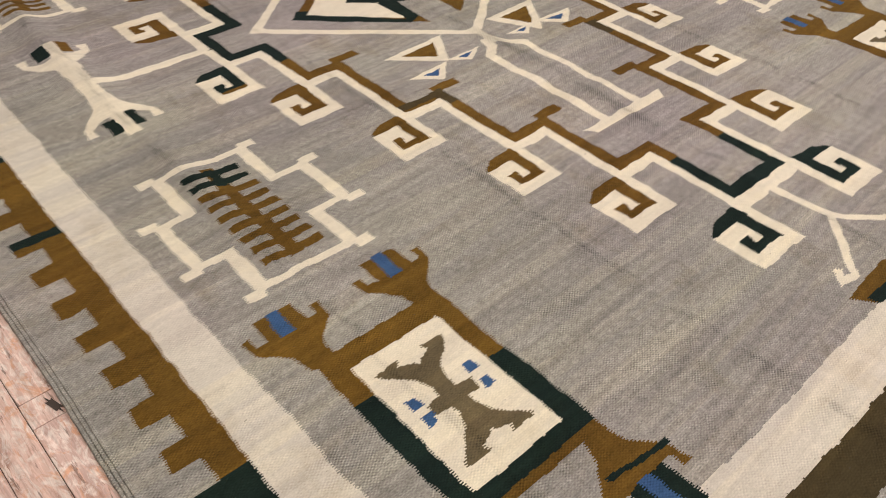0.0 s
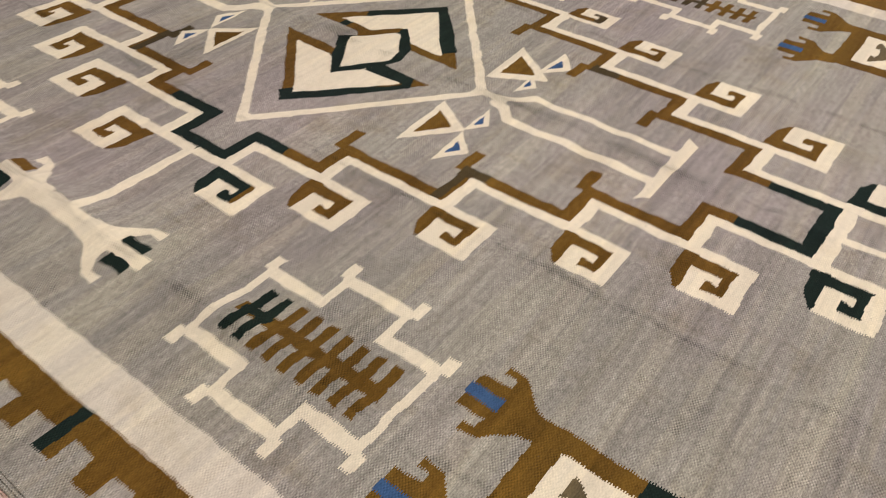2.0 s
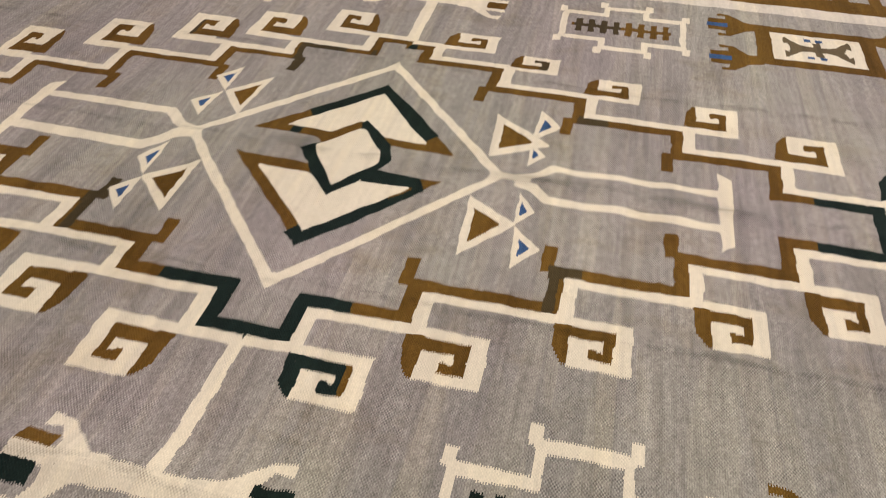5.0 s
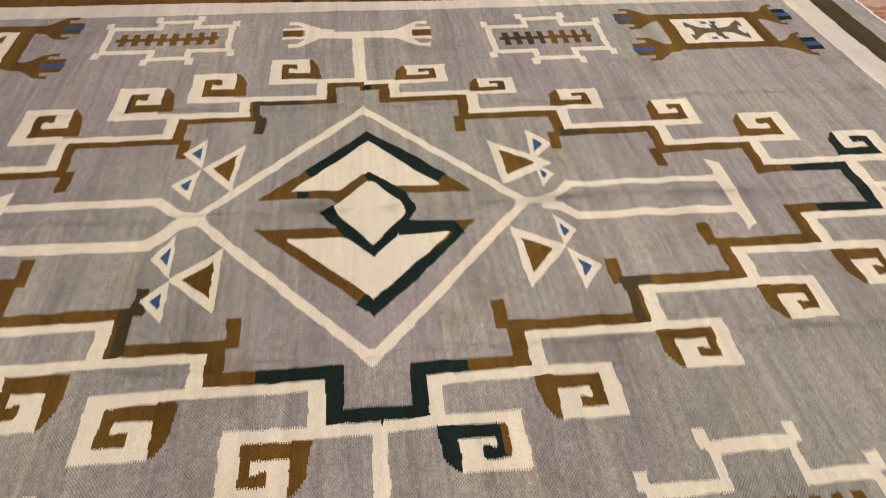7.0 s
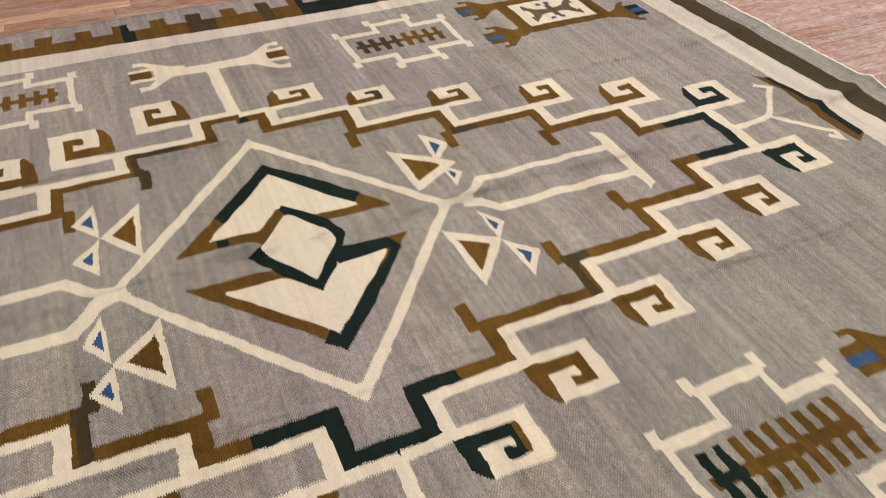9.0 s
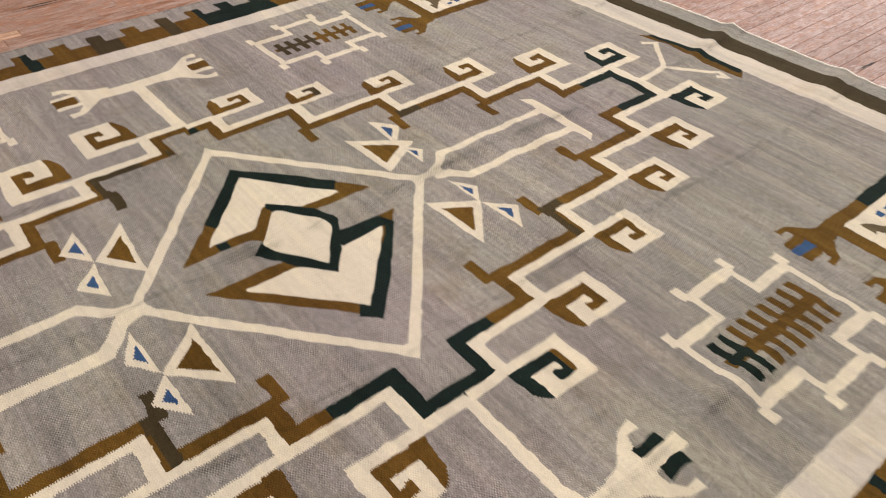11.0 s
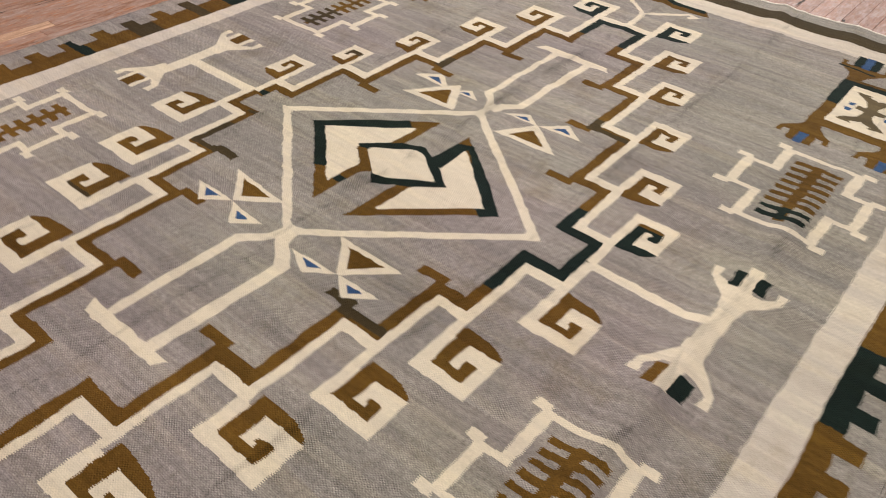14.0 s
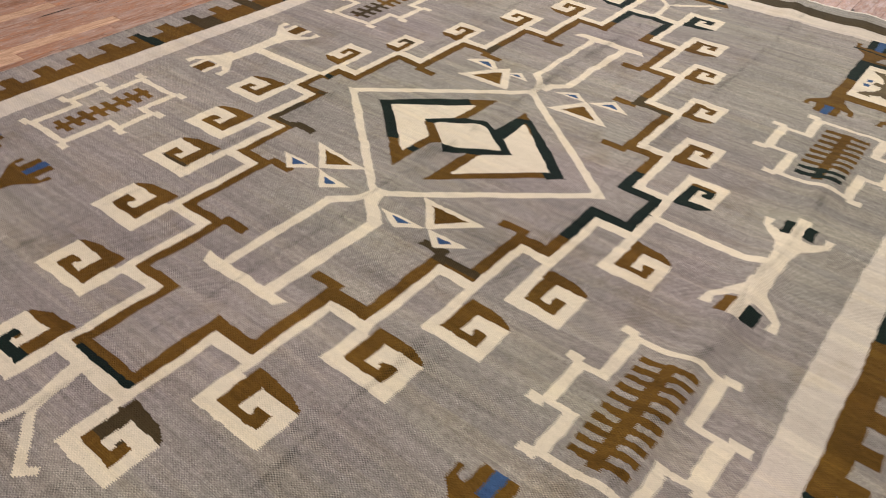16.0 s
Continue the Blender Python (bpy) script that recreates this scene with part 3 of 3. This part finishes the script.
for big, one, two in (
    (((-1.868, 2.168), (-1.855, 1.900), (-1.660, 2.012)), ((-1.726, 2.220), (-1.645, 2.125), (-1.738, 2.014)), ((-1.735, 2.022), (-1.674, 1.949), (-1.727, 1.883))),
    (((-1.868, 1.705), (-1.700, 1.605), (-1.855, 1.428)), ((-1.724, 1.762), (-1.664, 1.666), (-1.717, 1.590)), ((-1.715, 1.600), (-1.630, 1.515), (-1.697, 1.414))),
    (((-2.688, 1.680), (-2.836, 1.555), (-2.694, 1.406)), ((-2.836, 1.748), (-2.894, 1.640), (-2.824, 1.555)), ((-2.824, 1.558), (-2.896, 1.475), (-2.820, 1.388))),
    (((-2.674, 2.203), (-2.808, 2.064), (-2.700, 1.925)), ((-2.805, 2.239), (-2.879, 2.157), (-2.805, 2.060)), ((-2.806, 2.068), (-2.889, 1.980), (-2.820, 1.894))),
):
    triangle(big, BROWN, 0.56, 0.0)
    triangle(one, BLUE, 0.42, 0.0)
    triangle(two, BLUE, 0.42, 0.0)


# ---- forked bars on stems
def fork(part, x, yc, e, inner, prongs, reach):
    """The forked end of a bar: two bent arms, and one or two straight prongs between."""
    for s in (1, -1):
        poly(part, (x - e * 0.05, yc), (x - e * 0.05, yc + s * 0.034), (x, yc + s * 0.040), (x + e * 0.085, yc + s * 0.108), (x + e * 0.135, yc + s * 0.116), (x + e * 0.138, yc + s * 0.084),
             (x + e * 0.098, yc + s * 0.086), (x + e * 0.070, yc + s * 0.050), (x + e * 0.070, yc))
    for lo, hi in prongs:
        rect(part, x + e * 0.06, yc + lo, x + e * reach, yc + hi)
    for material, lo, hi, xa, xb in inner:
        rect(motif("dyed_block", material, part), x + e * xa, yc + lo, x + e * xb, yc + hi)


bar = motif("forked_bar", CREAM, None, "cream bar with forked ends on a stem")
rect(bar, -2.299, 0.64, -2.264, 1.012)
rect(bar, -2.46, 0.590, -2.11, 0.650)
fork(bar, -2.148, 0.621, 1, ((DARK, 0.022, 0.053, 0.066, 0.155), (DARK, -0.050, -0.018, 0.084, 0.162)), ((-0.019, 0.022),), 0.195)
fork(bar, -2.426, 0.622, -1, ((BROWN, 0.026, 0.062, 0.082, 0.165), (DARK, -0.056, -0.012, 0.088, 0.166)), ((-0.014, 0.028),), 0.168)
bar = motif("forked_bar", CREAM, None, "cream bar with forked ends on a stem")
rect(bar, -2.313, 2.60, -2.266, 2.98)
rect(bar, -2.46, 2.948, -2.10, 3.010)
fork(bar, -2.438, 2.995, -1, ((BROWN, -0.022, 0.036, 0.078, 0.160),), ((0.034, 0.060), (-0.044, -0.020)), 0.160)
fork(bar, -2.130, 2.977, 1, ((BROWN, -0.022, 0.030, 0.070, 0.148),), ((0.030, 0.060), (-0.048, -0.022)), 0.148)


# ---- notched frames with a fishbone
def notched_frame(xs, ys, ribs, lean, dark_ribs, dark_material, rise=0.0):
    """xs, ys: the middles of its lines; rise: how much the upper side climbs towards the east, the lower side a third of it."""
    x0, x1, x2, x3 = xs
    ya, yb, yc, yd = ys
    xm, ym = (x0 + x3) / 2, (yb + yc) / 2
    frame_part = motif("notched_frame", CREAM, None, "cream notched frame round a fishbone")
    wx, wy = (0.022, 0.036) if ys[0] < 1 else (0.025, 0.030)

    def tilt(x, y):
        return x, y + rise * (x - xm) * (0.67 + 0.33 * (y - ym) / (yc - ym))

    def bar(part_id, xa, lo, xb, hi):
        poly(part_id, tilt(xa, lo), tilt(xb, lo), tilt(xb, hi), tilt(xa, hi))

    for x, y0, y1 in ((x0, yb, yc), (x3, yb, yc), (x1, ya, yb), (x2, ya, yb), (x1, yc, yd), (x2, yc, yd)):
        bar(frame_part, x - wx / 2, y0 - wy / 2, x + wx / 2, y1 + wy / 2)
    for y, xa, xb in ((yb, x0, x1), (yb, x2, x3), (yc, x0, x1), (yc, x2, x3), (ya, x1, x2), (yd, x1, x2)):
        bar(frame_part, xa - wx / 2, y - wy / 2, xb + wx / 2, y + wy / 2)
    for x, y, s in ((x0, yb, -1), (x1, ya, -1), (x2, ya, -1), (x3, yb, -1), (x0, yc, 1), (x1, yd, 1), (x2, yd, 1), (x3, yc, 1)):
        out = 1 if x in (x2, x3) else -1
        bar(frame_part, x + out * 0.028, y, x - out * 0.002, y + s * 0.050)
    bone = motif("fishbone", BROWN, frame_part)
    accent = motif("dark_ribs", dark_material, frame_part) if dark_ribs else bone
    first, last = x0 + 0.032, x3 - 0.048
    step, thick = (last - first) / ribs, 0.50 if yb > 2 else 0.53
    slight = yb > 2
    tall, spine = (yc - yb) / 2 - (0.052 if slight else 0.042), 0.013 if slight else 0.019
    bar(bone, first, ym - spine, last, ym + spine)
    if dark_ribs:
        bar(accent, first + 0.01, ym - 0.013, first + dark_ribs * step, ym + 0.013)
    for i in range(ribs):
        x = first + (i + 0.35) * step
        for s in (1, -1):
            poly(accent if i < dark_ribs else bone, tilt(x, ym), tilt(x + step * thick, ym), tilt(x + step * thick - lean, ym + s * tall), tilt(x - lean, ym + s * tall))


notched_frame((-1.710, -1.540, -1.354, -1.198), (0.481, 0.560, 0.811, 0.903), 9, 0.004, 2, DARK, 0.01)
notched_frame((-3.328, -3.180, -3.018, -2.830), (0.478, 0.550, 0.800, 0.868), 10, -0.003, 0, DARK)
notched_frame((-1.732, -1.568, -1.405, -1.255), (2.732, 2.795, 3.015, 3.080), 8, 0.0, 4, OLIVE)
notched_frame((-3.300, -3.108, -2.962, -2.812), (2.818, 2.880, 3.088, 3.142), 8, 0.0, 0, DARK)


# ---- framed panels with four claws
def claw(panel, x, yc, e, tip_material):
    """A claw that opens towards e: a wedge, two hooked fingers, a square palm with a blue stripe."""
    part = motif("claw", BROWN, panel)
    pts = []
    for s in (1, -1):
        side = [(x - e * 0.03, yc + s * 0.026), (x + e * 0.025, yc + s * 0.040), (x + e * 0.080, yc + s * 0.094), (x + e * 0.130, yc + s * 0.100), (x + e * 0.132, yc + s * 0.078),
                (x + e * 0.100, yc + s * 0.078), (x + e * 0.098, yc + s * 0.052), (x + e * 0.168, yc + s * 0.050)]
        pts += side if s > 0 else list(reversed(side))
    poly(part, *pts)
    if tip_material:
        rect(motif("dark_palm", tip_material, panel), x + e * 0.10, yc - 0.052, x + e * 0.20, yc + 0.052)
    rect(motif("blue_stripe", BLUE, panel), x + e * (0.10 if tip_material else 0.088), yc - 0.018, x + e * (0.205 if tip_material else 0.172), yc + 0.016)


def clawed_panel(wx0, wx1, wy0, wy1, e, dark_bars, reach=0.050):
    """wx0 is the panel's side towards the rug's middle, e points away from the middle."""
    panel = motif("clawed_panel", BROWN, None, "brown framed panel with four claws")
    t = 0.052
    rect(panel, wx0 - e * 0.075, wy1 - 0.004, wx1 + e * 0.060, wy1 + t)
    rect(panel, wx0 - e * 0.075, wy0 - t, wx1 + e * 0.060, wy0 + 0.004)
    rect(panel, wx0 - e * 0.062, wy0 - t, wx0 + e * 0.004, wy1 + t)
    rect(panel, wx1 - e * 0.004, wy0 - t, wx1 + e * 0.058, wy1 + t)
    for y in (wy1 + t * 0.35, wy0 - t * 0.68):
        claw(panel, wx0 - e * 0.075, y, -e, None)
        claw(panel, wx1 + e * reach, y, e, DARK)
    if dark_bars:
        dark = motif("dark_frame", DARK, panel)
        rect(dark, wx0 + e * 0.165, wy1 - 0.004, wx1 + e * 0.036, wy1 + t)
        rect(dark, wx0 + e * 0.085, wy0 - t, wx1 + e * 0.036, wy0 + 0.004)
        rect(dark, wx1 - e * 0.004, wy0 - t, wx1 + e * 0.036, wy1 + t)
    white = motif("panel_ground", CREAM, panel)
    rect(white, wx0, wy0, wx1, wy1)
    cx, cy, hw, hh = (wx0 + wx1) / 2, (wy0 + wy1) / 2, abs(wx1 - wx0) / 2, (wy1 - wy0) / 2
    cross = motif("branched_cross", TAUPE, panel)

    def p(u, v):
        return cx + u * hw, cy + v * hh

    rect(cross, *p(-0.42, -0.18), *p(0.42, 0.18))
    for su in (1, -1):
        for sv in (1, -1):
            poly(cross, p(su * 0.20, sv * 0.0), p(su * 0.22, sv * 0.18), p(su * 0.40, sv * 0.28), p(su * 0.70, sv * 0.77), p(su * 0.745, sv * 0.72), p(su * 0.755, sv * 0.25), p(su * 0.67, sv * 0.33), p(su * 0.61, sv * 0.06), p(su * 0.55, sv * 0.0))
    rect(cross, *p(-0.08, -0.50), *p(0.09, 0.48))
    for u in (-0.19, 0.075):
        for v in (-0.64, 0.66):
            rect(motif("blue_fleck", BLUE, panel), *p(u - 0.075, v - 0.10), *p(u + 0.075, v + 0.10))
    return panel


south_east = clawed_panel(-0.873, -0.489, 0.565, 0.804, 1, True, 0.082)
stroke(motif("dark_stripe", DARK, south_east), 0.011, (-0.328, 0.926), (-0.348, 0.770))
clawed_panel(-0.911, -0.566, 2.808, 3.028, 1, False, 0.068)
clawed_panel(-3.680, -4.078, 0.575, 0.810, -1, True)
clawed_panel(-3.662, -4.000, 2.826, 3.086, -1, True)


# ---- weaving: every warp pair is a strip, cut where the colour changes
def weave():
    count = int(round((RX1 - RX0) / COLUMN))
    xs = RX0 + COLUMN * np.arange(count + 1)
    rng = random.Random(4)
    beat = [(0.0035 if i % 2 else -0.0027) * rng.uniform(0.35, 1.35) + rng.uniform(-0.0010, 0.0010) for i in range(count)]
    south = [RY0 + 0.004 * math.sin(2.1 * x) + 0.002 * math.sin(9 * x) for x in xs]
    north = [RY1 + 0.006 * math.sin(1.6 * x + 1) + 0.002 * math.sin(8 * x) for x in xs]
    columns = [[(south[i], north[i], field)] for i in range(count)]
    for part_id, outline in PAINT:
        points = []
        for (ax, ay), (bx, by) in zip(outline, outline[1:] + outline[:1]):
            cuts = max(1, int(math.hypot(bx - ax, by - ay) / 0.018))
            for k in range(cuts):
                x, y = ax + (bx - ax) * k / cuts, ay + (by - ay) * k / cuts
                drift = noise.noise_vector((x * 7, y * 7, 0.3)) * 0.0048 + noise.noise_vector((x * 22, y * 22, 5.1)) * 0.0042 + noise.noise_vector((x * 55, y * 55, 8.7)) * 0.0036
                x, y = drawn(x, y)
                points.append((x + drift.x, y + drift.y))
        px = [p[0] for p in points]
        n = len(points)
        first = max(0, int(math.ceil((min(px) - RX0) / COLUMN - 0.5)))
        last = min(count - 1, int(math.floor((max(px) - RX0) / COLUMN - 0.5)))
        for i in range(first, last + 1):
            x = RX0 + (i + 0.5) * COLUMN
            cuts = []
            for k in range(n):
                (ax, ay), (bx, by) = points[k], points[(k + 1) % n]
                if (ax <= x) != (bx <= x):
                    cuts.append(ay + (by - ay) * (x - ax) / (bx - ax))
            cuts.sort()
            for lo, hi in zip(cuts[::2], cuts[1::2]):
                lo, hi = max(lo - beat[i], south[i]), min(hi + beat[i], north[i])
                if hi - lo < 0.001:
                    continue
                kept = []
                for a, b, who in columns[i]:
                    if b <= lo or a >= hi:
                        kept.append((a, b, who))
                    else:
                        if a < lo:
                            kept.append((a, lo, who))
                        if b > hi:
                            kept.append((hi, b, who))
                kept.append((lo, hi, part_id))
                columns[i] = kept
    # slivers go to the colour beside them
    for i in range(count):
        runs = sorted(columns[i])
        columns[i] = [runs[0]]
        for a, b, who in runs[1:]:
            pa, pb, last_who = columns[i][-1]
            if last_who == who or b - a < 0.0015:
                columns[i][-1] = (pa, b, last_who)
            else:
                columns[i].append((a, b, who))
    # unconnected patches of one colour become pieces of their own
    roots, areas, labels = [], [], []

    def root(k):
        while roots[k] != k:
            roots[k] = roots[roots[k]]
            k = roots[k]
        return k

    for i in range(count):
        row = []
        for a, b, who in columns[i]:
            k = len(roots)
            roots.append(k)
            areas.append((b - a) * COLUMN)
            row.append(k)
            if i:
                for (pa, pb, other), j in zip(columns[i - 1], labels[-1]):
                    if other == who and pa < b + 0.004 and pb > a - 0.004:
                        j = root(j)
                        mine = root(k)
                        if j != mine:
                            roots[mine] = j
                            areas[j] += areas[mine]
        labels.append(row)
    pieces = {}
    for i in range(count):
        for (a, b, who), k in zip(columns[i], labels[i]):
            pieces.setdefault(who, set()).add(root(k))
    small = {k for found in pieces.values() for k in found if areas[k] < 0.00012 and k != max(found, key=lambda j: areas[j])}
    for i in range(count):
        kept, marks = [], []
        for (a, b, who), k in zip(columns[i], labels[i]):
            if root(k) in small and kept:
                kept[-1] = (kept[-1][0], b, kept[-1][2])
            else:
                kept.append((a, b, who))
                marks.append(k)
        columns[i], labels[i] = kept, marks
    slots, owner = [], {}
    for who in range(len(PARTS)):
        found = sorted(pieces.get(who, ()), key=lambda k: -areas[k])
        for n, k in enumerate(found):
            if n == 0 or areas[k] > 0.00012:
                owner[k] = len(slots)
                slots.append((who, n == 0))
            else:
                owner[k] = owner[found[0]]
    verts = [[] for _ in slots]
    quads = [[] for _ in slots]
    known = [{} for _ in slots]
    step = 0.014

    def corner(who, i, y):
        key = (i, round(y * 20000))
        found = known[who].get(key)
        if found is None:
            x = float(xs[i])
            found = known[who][key] = len(verts[who])
            verts[who].append((*view_warp(x + lean(x, y), y), ripple(x, y)))
        return found

    for i, runs in enumerate(columns):
        for (a, b, _), k in zip(runs, labels[i]):
            who = owner[root(k)]
            steps = [a]
            k = math.floor(a / step) + 1
            while k * step < b - 0.001:
                steps.append(k * step)
                k += 1
            steps.append(b)
            left = [corner(who, i, y) for y in steps]
            right = [corner(who, i + 1, y) for y in steps]
            for n in range(len(steps) - 1):
                quads[who].append((left[n], right[n], right[n + 1], left[n + 1]))
    return slots, verts, quads


slots, strip_verts, strip_quads = weave()
made = {}
for (who, main), v, q in zip(slots, strip_verts, strip_quads):
    name, material, parent, label = PARTS[who]
    me = bpy.data.meshes.new(name)
    me.from_pydata(v, [], q)
    me.materials.append(material)
    ob = new(name, me)
    ob.parent = rug if parent is None else made[parent]
    if label:
        tagged(ob, label)
    if main:
        made[who] = ob


def selvage(name, ax, ay, bx, by, radius, material, label):
    """A corded edge: a thin twisted cord along one side of the rug, following its folds."""
    bm = bmesh.new()
    n, ring = 260, []
    for i in range(n + 1):
        f = i / n
        x, y = ax + (bx - ax) * f, ay + (by - ay) * f
        if ay == by:
            y += (0.004 * math.sin(2.1 * x) + 0.002 * math.sin(9 * x)) if ay < 1 else (0.006 * math.sin(1.6 * x + 1) + 0.002 * math.sin(8 * x))
        else:
            x += 0.0012 * math.sin(41 * y) + 0.0008 * math.sin(97 * y)
        z = max(FLOOR_Z + radius, ripple(x, y) - radius * 0.4)
        x, y = view_warp(x + lean(x, y), y)
        r = radius * (1 + 0.15 * math.sin(i * 1.9) + 0.25 * noise.noise((x * 40, y * 40, 2)))
        loop = []
        for k in range(6):
            c, s = math.cos(k * math.pi / 3), math.sin(k * math.pi / 3)
            loop.append(bm.verts.new((x + (0 if ay == by else c * r), y + (c * r if ay == by else 0), z + s * r)))
        ring.append(loop)
    for one, two in zip(ring, ring[1:]):
        for k in range(6):
            bm.faces.new((one[k], one[(k + 1) % 6], two[(k + 1) % 6], two[k]))
    bmesh.ops.recalc_face_normals(bm, faces=bm.faces)
    me = bpy.data.meshes.new(name)
    bm.to_mesh(me)
    bm.free()
    me.materials.append(material)
    ob = new(name, me)
    ob.parent = rug
    tagged(ob, label)


selvage("end_cord", RX1, RY0, RX1, RY1, 0.0062, CORD, "pale undyed cord finishing the end")
selvage("end_cord", RX0, RY0, RX0, RY1, 0.0062, CORD, "pale undyed cord finishing the end")
for off in (0.0, 0.009, 0.018):
    selvage("side_cord", RX0, RY0 + off, RX1, RY0 + off, 0.0045, GREY, "thick grey corded selvage")
selvage("side_cord", RX0, RY1, RX1, RY1, 0.0045, GREY, "thick grey corded selvage")

# ---------------------------------------------------------------- floorboards
PITCH = 0.0764
board_meshes = {}


def board_shape(length):
    """A floorboard with eased upper edges, its near end at the origin."""
    c, w, top, low = 0.0010, PITCH - 0.0013, 0.0, -0.016
    v = [(0, 0, low), (length, 0, low), (length, w, low), (0, w, low),
         (0, 0, top - c), (length, 0, top - c), (length, w, top - c), (0, w, top - c),
         (c, c, top), (length - c, c, top), (length - c, w - c, top), (c, w - c, top)]
    f = [(0, 1, 5, 4), (1, 2, 6, 5), (2, 3, 7, 6), (3, 0, 4, 7), (4, 5, 9, 8), (5, 6, 10, 9), (6, 7, 11, 10), (7, 4, 8, 11), (8, 9, 10, 11)]
    return v, f


rng = random.Random(11)
rest_v, rest_f = [], []
RAW = {48: (-3.75, -3.0), 49: (-3.95, -2.47), 54: (-3.35, -2.58)}
FIRST_Y = 0.007
row0 = int(math.floor((Y0 - FIRST_Y) / PITCH))
for row in range(row0, int(math.ceil((Y1 - FIRST_Y) / PITCH))):
    y = FIRST_Y + row * PITCH
    x, first = X0, rng.uniform(0.3, 1.5)
    while x < X1 - 1e-6:
        length = first if x == X0 else rng.choice((0.45, 0.7, 0.95, 1.25, 1.6))
        length = min(length, X1 - x)
        raw = False
        if row in RAW:
            start, stop = RAW[row]
            if abs(x - start) < 1e-6:
                length, raw = stop - start, True
            elif x < start and x + length > start - 0.3:
                length = start - x
        if row == 0 and x < -1.192 < x + length:
            length = -1.192 - x
        end = x + length
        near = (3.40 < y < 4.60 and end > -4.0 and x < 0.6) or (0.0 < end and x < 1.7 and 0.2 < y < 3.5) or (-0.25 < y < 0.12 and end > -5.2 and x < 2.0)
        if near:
            # south strip and east side get the copies with light in their colour
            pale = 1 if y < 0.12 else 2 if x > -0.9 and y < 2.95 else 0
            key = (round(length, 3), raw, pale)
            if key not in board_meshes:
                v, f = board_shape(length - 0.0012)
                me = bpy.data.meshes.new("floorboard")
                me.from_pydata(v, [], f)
                me.materials.append(RAW_PLANK if raw else (PLANK, BRIGHT_PLANK, SHEEN_PLANK)[pale])
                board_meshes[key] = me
            ob = new("floorboard", board_meshes[key])
            ob.location = (x, y, FLOOR_Z + rng.uniform(-0.0006, 0.0))
            ob.parent = floor
            if raw:
                tagged(ob, "pale raw replacement floorboard")
        else:
            v, f = board_shape(length - 0.0012)
            k = len(rest_v)
            rest_v += [(a + x, b + y, c + FLOOR_Z - 0.0003) for a, b, c in v]
            rest_f += [tuple(i + k for i in face) for face in f]
        x = end
me = bpy.data.meshes.new("floorboards")
me.from_pydata(rest_v, [], rest_f)
me.materials.append(PLANK)
ob = new("floorboards", me)
ob.parent = floor
tagged(ob, "worn reddish floorboards", kind="stuff")


def split(x, y, long, wide, turn):
    """A splintered split in a board: a flat dark patch painting the shade inside."""
    v = []
    for k in range(14):
        a = k / 14 * 2 * math.pi
        r = 1 + 0.35 * math.sin(k * 2.7 + x * 9)
        v.append((0.5 * long * math.cos(a) * r, 0.5 * wide * math.sin(a) * r, 0.0))
    me = bpy.data.meshes.new("board_split")
    me.from_pydata(v, [], [tuple(range(14))])
    me.materials.append(SUBFLOOR)
    ob = new("board_split", me)
    ob.matrix_world = pose(x, y, FLOOR_Z + 0.0008, 0, 0, turn)
    ob.parent = floor


for x, y, long, wide, turn in ((0.27, 1.312, 0.13, 0.012, -3), (0.175, 1.066, 0.035, 0.016, 10), (-2.63, 4.06, 0.20, 0.010, 0), (-2.30, 4.05, 0.26, 0.009, 0), (-2.30, 4.025, 0.24, 0.007, 0), (-1.224, 0.062, 0.05, 0.016, 15), (0.95, 2.10, 0.12, 0.008, 0)):
    split(x, y, long, wide, turn)
